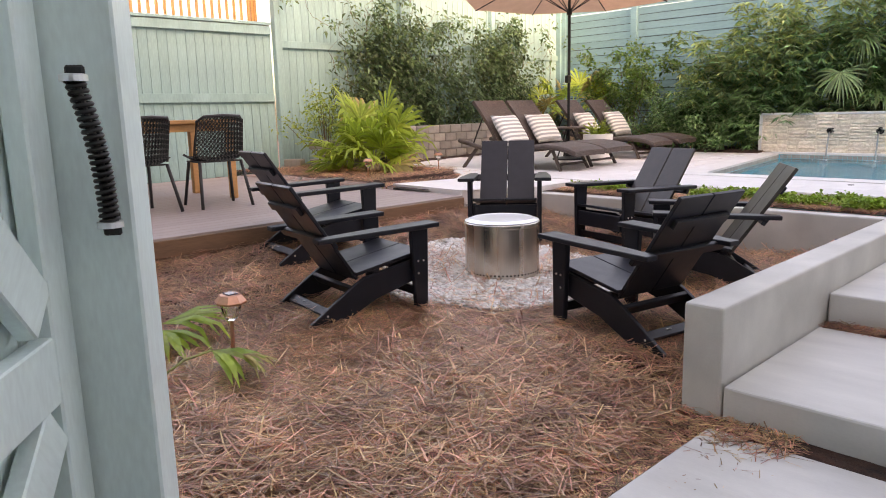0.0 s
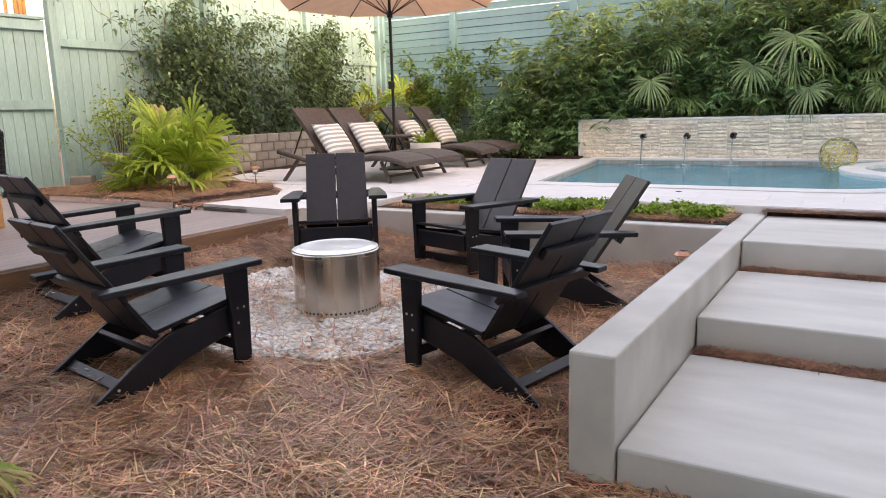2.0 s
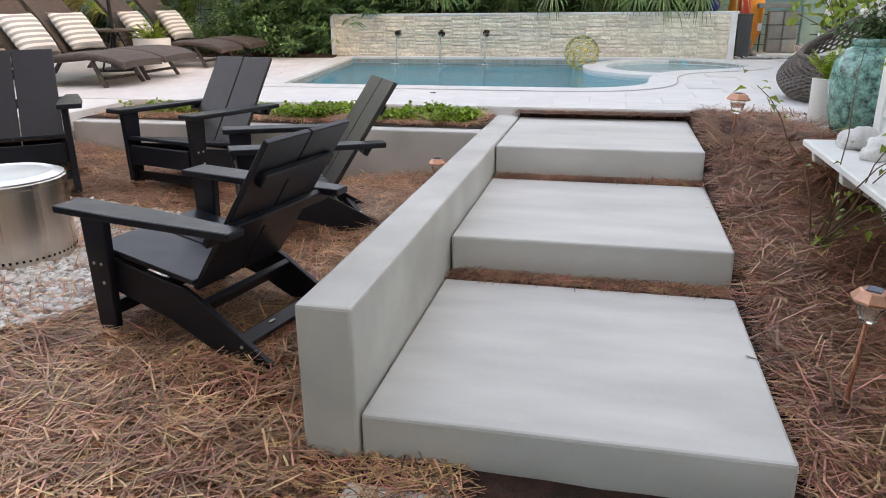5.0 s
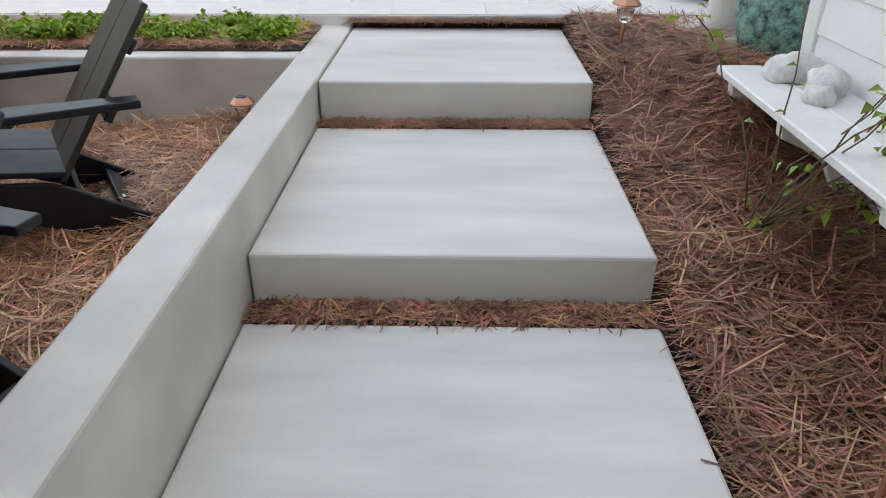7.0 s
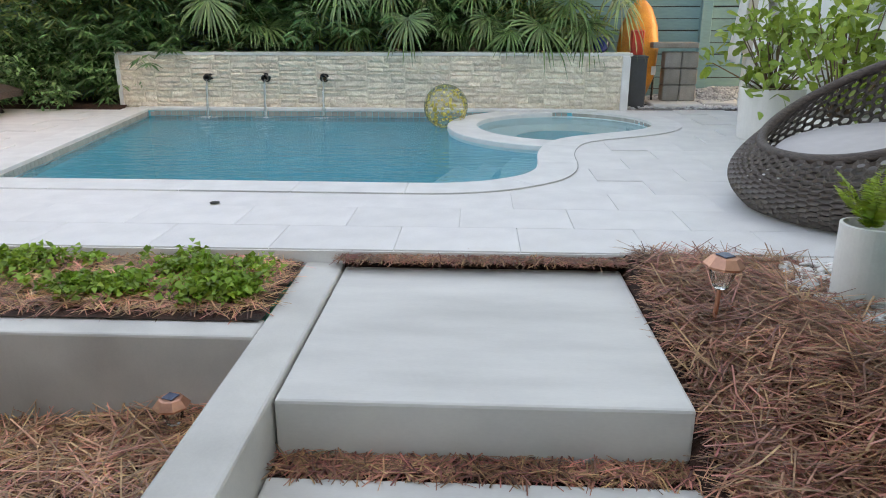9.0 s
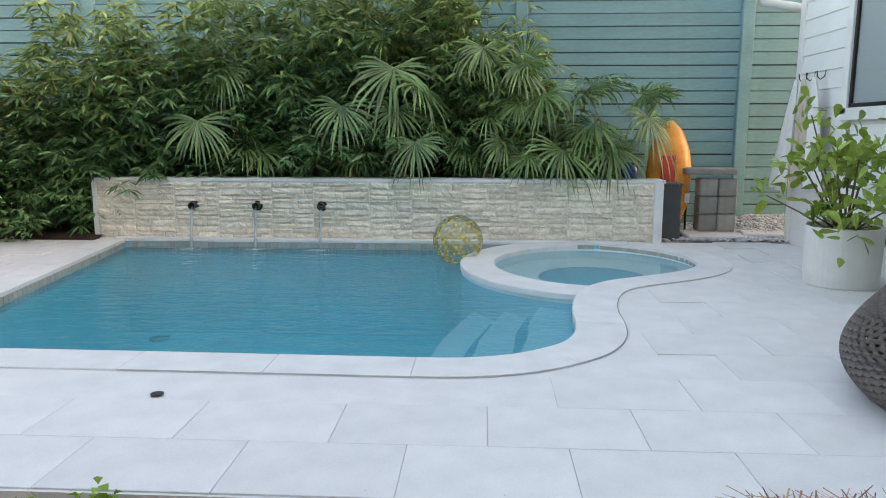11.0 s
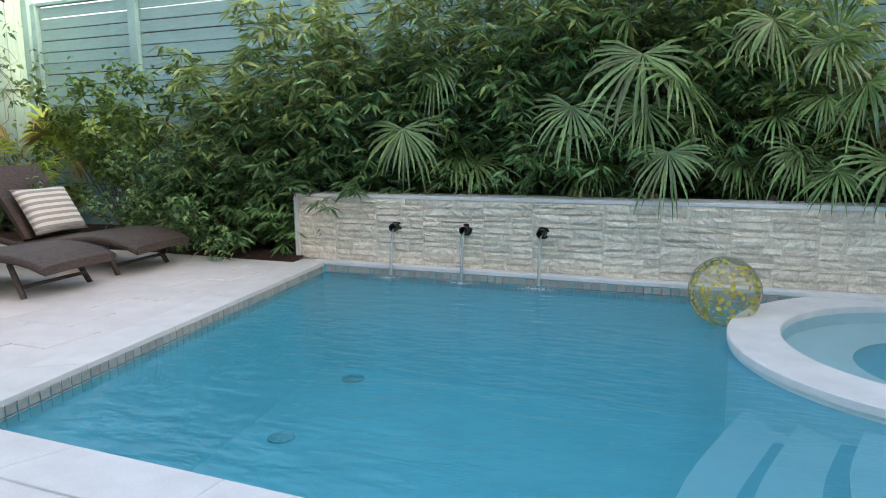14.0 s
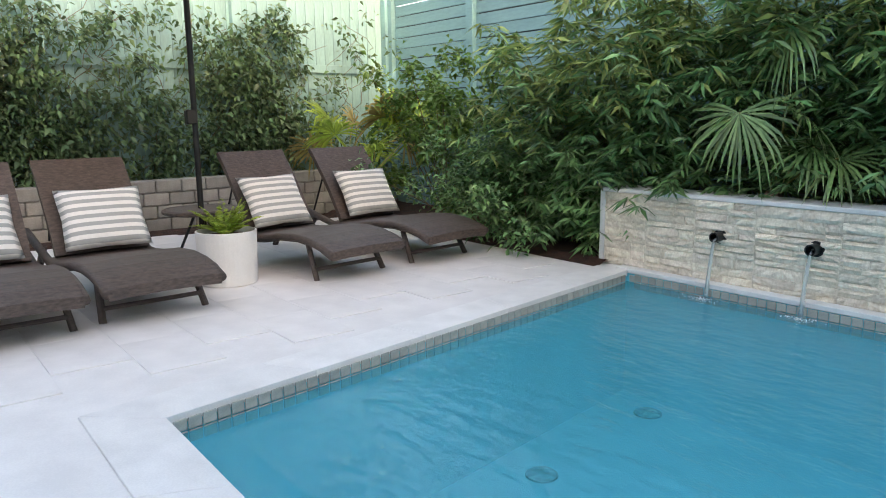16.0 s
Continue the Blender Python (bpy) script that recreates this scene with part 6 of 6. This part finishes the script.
# cut palm fronds lying by the lamp
def fallen_frond(hub, way, size, blades, spread, stalk_from, label, dry=False):
    t = thing("palm_frond", label, "palm frond", pose(*hub), "cut palm fronds on the pine straw")
    v, f = frond_arrays((0, 0, 0), way, size, prng, 0.0, blades, spread, 0.13)
    v[:, 2] = np.maximum(v[:, 2], 0.012 * prng.uniform(0.3, 1.6, len(v)) - hub[2])
    raw("leaf", v, f, "palm_bright", t)
    foot = Vector(stalk_from) - Vector(hub)
    part("stalk", tube([tuple(foot), tuple(foot * 0.45 + Vector((0, 0, 0.03))), (0, 0, 0)], 0.007, 6), "cane", t, smooth=True)
    if dry:
        v, f = frond_arrays(tuple(Vector(way).normalized() * size * 0.6), way, size * 0.62, prng, 0.0, 9, spread * 0.8, 0.08)
        v[:, 2] = np.maximum(v[:, 2], 0.015 * prng.uniform(0.3, 1.6, len(v)) - hub[2])
        raw("dry_leaf", v, f, "palm_dry", t, "bleached brittle leaf tips")


fallen_frond((-2.04, -1.45, 0.09), (0.55, 0.08, 0.06), 0.40, 9, 0.36, (-2.0, -1.80, 0.01), "half-dried green palm frond lying beside the path lamp", True)
fallen_frond((-2.62, -1.46, 0.12), (0.25, 0.42, 0.10), 0.46, 9, 0.55, (-2.45, -1.85, 0.02), "green palm frond lying on pine straw near the tree")
fallen_frond((-2.58, -1.50, 0.10), (0.5, 0.02, 0.02), 0.42, 7, 0.4, (-2.40, -1.88, 0.02), "green palm frond lying on pine straw near the tree")
fallen_frond((-2.30, -1.78, 0.05), (0.45, 0.02, 0.0), 0.34, 4, 0.3, (-2.50, -1.95, 0.02), "narrow green palm frond lying on pine straw near the tree")

# ---- pots ----
def pot(name, at, r, h, mat, label, rim=0.012, taper=0.95):
    t = thing(name, label, "pot", pose(*at))
    part("body", lathe([(r * taper * 0.96, 0), (r * taper, 0.01), (r, h), (r - rim, h + 0.003), (r - rim - 0.01, h - 0.05)], 40), mat, t, smooth=False)
    part("soil", lathe([(r - rim - 0.004, h - 0.045), (0.0, h - 0.03)], 24), "mulch", t)
    return t


pot("planter_pot", (-5.2, 6.83, DECK), 0.235, 0.42, "white_pot", "white ceramic pot with fern between loungers")
fern = thing("fern", "bright green fern growing in the white pot", "fern", pose(-5.2, 6.83, DECK + 0.38))


def fern_leaves(t, n, size, rng, up=(0.4, 1.4)):
    for k in range(n):
        a, e, L = rng.uniform(0, 2 * np.pi), rng.uniform(*up), size * rng.uniform(0.7, 1.15)
        s = np.linspace(0.08, 1, 22)
        path = np.stack([np.cos(a) * np.cos(e) * s * L, np.sin(a) * np.cos(e) * s * L, np.sin(e) * s * L - 0.25 * L * s ** 2], 1)
        base = np.repeat(path, 2, 0)
        sd = np.array((-np.sin(a), np.cos(a), 0.0))
        way = np.stack([sd * (1 if i % 2 else -1) + np.array((np.cos(a), np.sin(a), 0.5)) * 0.6 for i in range(len(base))])
        ln = np.repeat(0.05 * np.sin(np.pi * (0.15 + 0.82 * s)) + 0.01, 2) * size * 3
        v, f = leaf_arrays(base, way, ln, ln * 0.4, rng, 0.1, 0.0)
        raw("leaf", v, f, "palm_bright", t)


fern_leaves(fern, 22, 0.36, prng)
pot("planter_pot", (3.3, 7.6, DECK), 0.28, 0.46, "white_pot", "large white ceramic pot holding a leafy bush")
pot("planter_pot", (2.16, 3.55, 0.42), 0.11, 0.32, "white_pot", "slim white ceramic pot on pale gravel")
f2 = thing("fern", "upright green foxtail fern in the slim white pot", "fern", pose(2.16, 3.55, 0.71))
fern_leaves(f2, 12, 0.3, prng, (0.9, 1.5))


def paddle_arrays(base, way, length, width, rng):
    """Broad rounded leaves, widest past the middle."""
    n = len(base)
    way = unit(way)
    side = unit(np.cross(way, unit(rng.normal(size=(n, 3)) * 0.6 + np.array((0, 0, 1.0)))))
    up = np.cross(side, way)
    L, W = length[:, None], width[:, None]
    def at(s, w, h):
        return base + way * L * s + side * W * w + up * W * h
    v = np.stack([at(0, 0, 0), at(0.35, -0.33, 0.08), at(0.35, 0.33, 0.08), at(0.72, -0.5, 0.1), at(0.72, 0.5, 0.1), at(0.93, -0.3, 0.02), at(0.93, 0.3, 0.02), at(1.0, 0, -0.04), at(0.6, 0, -0.02)], 1)
    f = np.array([[0, 8, 1], [0, 2, 8], [1, 8, 3], [2, 4, 8], [3, 8, 5], [4, 6, 8], [5, 8, 7], [6, 7, 8]])
    return v.reshape(-1, 3), (np.arange(n)[:, None, None] * 9 + f[None]).reshape(-1, 3)


def clusia(at, label, hubs, count):
    t = thing("clusia_bush", label, "shrub", pose(*at))
    for h in hubs:
        part("stem", tube([(0.04 * h[0], 0.04 * h[1], -0.05), (0.55 * h[0], 0.55 * h[1], 0.5 * h[2]), tuple(h)], 0.009, 6, None, 0.5), "stem", t)
    base = np.repeat(hubs, count, 0) + prng.normal(size=(len(hubs) * count, 3)) * 0.075
    way = prng.normal(size=(len(base), 3)) + np.array((0, 0, 0.6))
    L = prng.uniform(0.09, 0.135, len(base))
    # broad paddle leaves: a second, wider corner pair near the tip
    v, f = paddle_arrays(base, way, L, L * 0.52, prng)
    raw("foliage", v, f, "clusia", t)


clusia((3.3, 7.6, DECK + 0.42), "bright green broad-leaved bush in the white pot", prng.normal(size=(26, 3)) * np.array((0.2, 0.25, 0.17)) + np.array((-0.03, 0, 0.42)), 16)
clusia((3.4, 6.5, DECK + 0.30), "bright green broad-leaved bush behind the wicker chair", prng.normal(size=(30, 3)) * np.array((0.16, 0.25, 0.2)) + np.array((0, 0, 0.5)), 16)
pot("planter_pot", (3.4, 6.5, DECK), 0.26, 0.36, "white_pot", "white ceramic pot behind the wicker chair")

jar = thing("garden_jar", "tall jade-green glazed jar on pale gravel", "jar", pose(2.28, 3.1, 0.42))
part("body", lathe([(0.17, 0.02), (0.19, 0.03), (0.225, 0.18), (0.24, 0.34), (0.225, 0.46), (0.17, 0.54), (0.135, 0.56), (0.12, 0.56)], 40), "jade", jar, smooth=True)
part("rim", lathe([(0.135, 0.558), (0.147, 0.575), (0.147, 0.595), (0.14, 0.603), (0.125, 0.603), (0.12, 0.55)], 40), "jade", jar, "rolled glazed rim", True)
part("foot_ring", lathe([(0.15, 0.0), (0.165, 0.004), (0.172, 0.022), (0.12, 0.022)], 40), "jade", jar)
fl = thing("white_flowers", "small white flowers with dark green leaves in the jar", "flowers", pose(2.28, 3.1, 0.98))
leaf_mass("foliage", 500, clumps(prng.normal(size=(14, 3)) * np.array((0.08, 0.08, 0.05)) + np.array((0, 0, 0.1)), np.full((14, 3), 0.04), prng), (0.04, 0.07), 0.5, "vine", prng, fl, -0.1)
pv = prng.normal(size=(70, 3)) * np.array((0.09, 0.09, 0.03)) + np.array((0, 0, 0.19))
v, f = leaf_arrays(pv, prng.normal(size=(70, 3)) + np.array((0, 0, 0.7)), np.full(70, 0.035), np.full(70, 0.03), prng, 0.05, 0)
raw("petals", v, f, "towel", fl)


# ---- bench along the house ----
def bench():
    t = thing("bench", "long worn white painted bench against the house siding", "bench", pose(0, 0, 0))
    part("seat_plank", box(0.19, 3.3, 0.035, 0.006, (1.905, 0.92, 0.475)), "white_paint", t)
    part("seat_plank", box(0.185, 3.3, 0.035, 0.006, (2.098, 0.92, 0.475)), "white_paint", t)
    for y in (-0.5, 0.35, 1.2, 1.95, 2.5):
        part("bracket", prism([(1.85, 0.457), (2.19, 0.457), (2.19, 0.12), (2.11, 0.16), (2.05, 0.28), (1.95, 0.34), (1.86, 0.38)], 0.05, 0.005, "y", at=(0, y, 0)), "white_paint", t)


bench()
for k, (x, y, s) in enumerate(((2.03, 2.32, 0.085), (2.08, 2.12, 0.075), (2.0, 2.0, 0.05), (2.12, 2.45, 0.06), (2.05, 1.1, 0.05))):
    bm = bmesh.new()
    bmesh.ops.create_icosphere(bm, subdivisions=3, radius=s)
    for v in bm.verts:
        v.co = Vector((v.co.x * 1.25, v.co.y, max(-s * 0.55, v.co.z * 0.85)))
        v.co += v.co.normalized() * s * 0.35 * noise.noise(v.co * (2.0 / s) * 0.9 + Vector((k, 0, 0)))
    tagged(part("shell_rock", bm, "shell", m=pose(x, y, 0.493 + s * 0.5, 0, 0, 70 * k), smooth=True), "knobbly white shell resting on the bench", "shell", "white shells on the bench")

twig = thing("climbing_rose", "bare thorny twigs with a few yellow-green leaves", "plant", pose(1.70, 1.72, 0.08))
bm, hubs = bmesh.new(), []
tr = random.Random(3)
for k in range(11):
    a = tr.uniform(-0.6, 2.2)
    p = Vector((0, 0, 0))
    d = Vector((0.45 + 0.3 * math.cos(a), 0.5 * math.sin(a) - 0.55, 1.25))
    pts = [tuple(p)]
    for i in range(7):
        d += Vector((tr.uniform(-0.45, 0.4), tr.uniform(-0.4, 0.4), tr.uniform(-0.25, 0.12)))
        p = p + d.normalized() * 0.15
        p.x = min(p.x, 0.45)
        pts.append(tuple(p))
        if tr.random() < 0.75:
            hubs.append(tuple(p))
    part("twig", tube(pts, 0.0045, 5, None, 0.4), "stem", twig)
leaf_mass("foliage", 130, clumps(np.array(hubs), np.full((len(hubs), 3), 0.03), prng), (0.035, 0.06), 0.6, "clusia", prng, twig, 0.1)

# pale gravel by the jar and beyond the house corner
n = 5200
gx, gy = prng.uniform(1.85, 3.75, n), prng.uniform(2.62, 4.0, n)
ok = (gy < 3.95 - 0.0 * gx) & ~((gx < 2.0) & (gy > 3.7)) & (gx + 0.3 * gy > 3.05)
pebbles("pale_gravel", np.stack([gx, gy, np.full(n, 0.428) + prng.uniform(0, 0.015, n)], 1)[ok], 0.02, "pebble", "strip of pale gravel round the green jar", prng)
tagged(raw("gravel_base", *grid_sheet(1.95, 3.9, 2.6, 4.0, 0.2, lambda x, y: 0.42), "sand"), "gravel strip under the pots", "ground", kind="structure")
n = 7000
gx, gy = prng.uniform(2.45, 5.9, n), prng.uniform(9.78, 10.95, n)
pebbles("grey_gravel", np.stack([gx, gy, 0.44 + 0.15 * np.clip((gy - 9.9), 0, 1) * np.clip(gx - 2.8, 0, 1) + prng.uniform(0, 0.02, n)], 1), 0.022, "gravel", "grey gravel side yard by the fence", prng)
tagged(raw("gravel_base", *grid_sheet(2.4, 6.2, 9.74, 11.0, 0.15, lambda x, y: 0.435 + 0.15 * max(0, min(1, y - 9.9)) * max(0, min(1, x - 2.8))), "sand"), "gravel side yard beyond the pool", "ground", kind="structure")
for x, y, r in ((3.05, 10.0, 4), (3.75, 10.15, -6)):
    tagged(part("stepping_stone", box(0.62, 0.36, 0.05, 0.012, (0, 0, 0)), "concrete", m=pose(x, y, 0.475, 2, 0, r)), "flat grey stepping stone set in gravel", "paving stone", "stepping stones")

# ---- wicker nest chair ----
def nest_chair():
    t = thing("nest_chair", "round brown open-weave wicker nest chair with pale cushion", "chair", pose(2.86, 4.95, DECK))
    bm = bmesh.new()
    nu, nv = 120, 24
    grid = []
    for j in range(nv):
        v = j / (nv - 1)
        row = []
        for i in range(nu):
            a = 2 * math.pi * (i + 0.5 * (j % 2)) / nu
            back = 0.5 + 0.5 * math.cos(a - radians(14))
            top = 0.32 + 0.56 * back ** 1.25
            r = 0.60 + 0.16 * math.sin(math.pi * min(1, v * 0.75 + 0.08)) - 0.10 * v * v
            row.append(bm.verts.new((r * math.cos(a), r * math.sin(a), 0.03 + top * v)))
        grid.append(row)
    for j in range(nv - 1):
        for i in range(nu):
            k = (i + 1) % nu
            if j % 2:
                bm.faces.new((grid[j][i], grid[j][k], grid[j + 1][k]))
                bm.faces.new((grid[j][i], grid[j + 1][k], grid[j + 1][i]))
            else:
                bm.faces.new((grid[j][i], grid[j][k], grid[j + 1][i]))
                bm.faces.new((grid[j][k], grid[j + 1][k], grid[j + 1][i]))
    rim_pts = [tuple(v.co) for v in grid[-1]]
    gone = [grid[j][i] for j in range(1, nv - 1) for i in range(nu) if ((i - (j - j % 2) // 2) - j) % 3 == 0]
    bmesh.ops.dissolve_verts(bm, verts=gone)
    body = part("woven_body", bm, "wicker_rib", t)
    md = body.modifiers.new("weave", "WIREFRAME")
    md.thickness, md.use_even_offset = 0.029, False
    part("rim", tube(rim_pts + rim_pts[:2], 0.03, 8), "wicker", t, smooth=True)
    part("base", lathe([(0.58, 0.0), (0.61, 0.05), (0.55, 0.06), (0.0, 0.06)], 40), "wicker", t)
    cu = lathe([(0.0, 0.23), (0.44, 0.23), (0.53, 0.28), (0.54, 0.36), (0.47, 0.42), (0.0, 0.44)], 40)
    bmesh.ops.rotate(cu, cent=(0, 0, 0.3), matrix=Matrix.Rotation(radians(-9), 3, "Y"), verts=cu.verts)
    part("cushion", cu, "cushion", t, "pale grey round cushion", True)
    for a in (40, 130, 220, 310):
        part("foot", lathe([(0.025, -0.0), (0.025, 0.03)], 10, (0.5 * math.cos(radians(a)), 0.5 * math.sin(radians(a)), 0)), "dark_metal", t)


nest_chair()

# ---- by the pool ----
def ball():
    t = thing("beach_ball", "clear inflated beach ball filled with gold confetti", "ball", pose(0.27, 8.9, 0.56))
    bm = bmesh.new()
    bmesh.ops.create_uvsphere(bm, u_segments=36, v_segments=20, radius=0.245)
    skin = part("skin", bm, M["film"], t, smooth=True)
    n = 240
    p = unit(prng.normal(size=(n, 3)) + np.array((0.0, 0.0, -0.15))) * 0.238
    q = unit(prng.normal(size=(n, 3)))
    s1 = unit(np.cross(p, q)) * prng.uniform(0.008, 0.022, (n, 1))
    s2 = unit(np.cross(p, s1)) * np.linalg.norm(s1, axis=1, keepdims=True)
    ring = [p + s1 * math.cos(radians(60 * k)) + s2 * math.sin(radians(60 * k)) for k in range(6)]
    f = (np.arange(n)[:, None] * 6 + np.arange(6)[None])
    raw("confetti", np.stack(ring, 1).reshape(-1, 3), f, "gold", t, "gold foil confetti")


def film_material():
    mat = bpy.data.materials.new("clear_film")
    mat.use_nodes = True
    n, link = mat.node_tree.nodes, mat.node_tree.links.new
    n.remove(n["Principled BSDF"])
    a, b, fr, mx = n.new("ShaderNodeBsdfTransparent"), n.new("ShaderNodeBsdfGlossy"), n.new("ShaderNodeFresnel"), n.new("ShaderNodeMixShader")
    a.inputs[0].default_value = (0.985, 0.975, 0.92, 1)
    b.inputs["Roughness"].default_value = 0.05
    fr.inputs[0].default_value = 1.22
    link(fr.outputs[0], mx.inputs[0])
    link(a.outputs[0], mx.inputs[1])
    link(b.outputs[0], mx.inputs[2])
    veil, tint = n.new("ShaderNodeMixShader"), n.new("ShaderNodeBsdfTranslucent")
    tint.inputs[0].default_value = (0.92, 0.90, 0.80, 1)
    veil.inputs[0].default_value = 0.16
    link(mx.outputs[0], veil.inputs[1])
    link(tint.outputs[0], veil.inputs[2])
    link(veil.outputs[0], n["Material Output"].inputs[0])
    return mat


M["film"] = film_material()
M["gold"] = material("gold_foil", (1.0, 0.76, 0.20), 0.32, metal=0.35, var=0.1, bump=0, island=0.25, translucent=0.4)
ball()

kay = thing("kayak", "orange and yellow plastic kayak standing on end", "kayak", pose(2.62, 10.3, 0.46, 0, 0, 15) @ Matrix.Diagonal((0.9, 1, 0.9, 1)))
hull = lathe([(0.02, 0.0), (0.16, 0.08), (0.27, 0.35), (0.31, 0.75), (0.27, 1.05), (0.17, 1.28), (0.05, 1.4), (0.0, 1.42)], 28)
for v in hull.verts:
    v.co.y *= 0.45
part("hull", hull, "orange", kay, smooth=True)
part("seat_pad", box(0.2, 0.05, 0.5, 0.02, (-0.1, -0.15, 0.75)), "red", kay)
part("label", box(0.07, 0.004, 0.12, 0.002, (0.2, -0.115, 0.45)), "white_paint", kay)
part("stand", tube([(0.35, -0.25, 0.0), (0.33, 0.1, 0.0), (0.33, 0.1, 0.9)], 0.015, 8), "dark_metal", kay)
part("stand", tube([(-0.2, -0.25, 0.0), (0.5, -0.3, 0.0)], 0.015, 8), "dark_metal", kay)
bin_ = thing("storage_box", "slim dark grey resin box beside the stone wall", "box", pose(2.55, 9.93, 0.44))
part("body", box(0.2, 0.24, 0.6, 0.01, (0, 0, 0.3)), "charcoal", bin_)
part("lid", box(0.215, 0.255, 0.03, 0.008, (0, 0, 0.61)), "charcoal", bin_)
orb = thing("glass_float", "cobalt blue glass ball lying on the wall", "ball", pose(2.1, 9.92, 1.19))
bm = bmesh.new()
bmesh.ops.create_uvsphere(bm, u_segments=24, v_segments=14, radius=0.095)
part("globe", bm, "blue", orb, smooth=True)
part("neck", lathe([(0.02, 0.0), (0.02, 0.02)], 12, (0, 0, 0.088)), "lid", orb)

# towels on hooks
for k, (y, mat, low, sway) in enumerate(((9.62, "towel", 1.0, 0.10), (9.45, "towel_stripe", 1.1, -0.02), (9.22, "towel", 1.05, -0.05))):
    hook = thing("towel_hook", "black metal towel hook on white siding", "hook", pose(3.79, y, 2.14), "towel hooks")
    part("hook", tube([(0.0, 0, 0.06), (-0.01, 0, 0.0), (-0.05, 0, -0.03), (-0.08, 0, 0.0), (-0.085, 0, 0.05)], 0.006, 8), "dark_metal", hook)
    t = thing("towel", "hanging white towel with beige stripes" if mat == "towel_stripe" else "hanging soft white bath towel", "towel", pose(3.74, y, 0), "hanging towels")
    bm = bmesh.new()
    rows = []
    for j in range(16):
        s = j / 15
        z = 2.13 - (2.13 - low) * s
        w = 0.03 + 0.26 * s ** 0.7
        rows.append([bm.verts.new((-0.05 - 0.03 * math.sin(6 * u * math.pi) * (0.3 + s), sway * s * 3 + w * (u - 0.5) * 1.6, z + 0.05 * (u - 0.5) * s)) for u in [i / 16 for i in range(17)]])
    for a, b in zip(rows, rows[1:]):
        for i in range(16):
            bm.faces.new((a[i], a[i + 1], b[i + 1], b[i]))
    r = bmesh.ops.extrude_face_region(bm, geom=bm.faces[:])
    bmesh.ops.translate(bm, vec=(-0.012, 0, 0), verts=[v for v in r["geom"] if isinstance(v, bmesh.types.BMVert)])
    bmesh.ops.recalc_face_normals(bm, faces=bm.faces)
    part("cloth", bm, M["towel_band"] if mat == "towel_stripe" and "towel_band" in M else mat, t, smooth=True)

# pool floor drains
for x, y in ((-2.98, 9.3), (-2.81, 7.93)):
    t = thing("pool_drain", "round grey-green drain cover on the pool floor", "drain", pose(x, y, -0.617), "pool drains")
    part("cover", lathe([(0.11, 0.0), (0.105, 0.012), (0.05, 0.022), (0.0, 0.022)], 24), "drain", t)
skim = thing("deck_cap", "small dark round drain cap in the paving", "cap", pose(-0.95, 4.95, DECK + 0.001))
part("cover", lathe([(0.03, 0.0), (0.03, 0.004), (0.0, 0.005)], 16), "dark_metal", skim)

# ---- deck pavers, last ----
from mathutils.geometry import intersect_point_line
ring_poly = [Vector((p[0], p[1])) for p in offset_out(curve_in, 0.33)]
outer_poly = [Vector(p) for p in outer]


def inside(p, poly):
    hit = False
    for a, b in zip(poly, poly[1:] + poly[:1]):
        if (a.y > p.y) != (b.y > p.y) and p.x < (b.x - a.x) * (p.y - a.y) / (b.y - a.y) + a.x:
            hit = not hit
    return hit


pw, ph = 0.61, 0.405
paver = part("paver", box(pw - 0.0022, ph - 0.0022, 0.03, 0.0018), "paver", pool_deck, m=pose(-0.6, 4.3, DECK - 0.013))
row = 0
y = 4.28
while y < 9.6:
    x = -8.0 + (0.305 if row % 2 else 0.0)
    while x < 3.9:
        c = [Vector((x + sx * pw / 2, y + sy * ph / 2)) for sx in (-1, 0, 1) for sy in (-1, 1)]
        if all(inside(q, outer_poly) and not inside(q, ring_poly) for q in c) and not (abs(x + 0.6) < 0.01 and row == 0):
            again(paver, pool_deck, pose(x, y, DECK - 0.013 + srng.uniform(-0.0006, 0.0006)))
        x += pw
    y += ph
    row += 1
paver.matrix_basis = pose(-4.6, 3.9, DECK - 0.013)
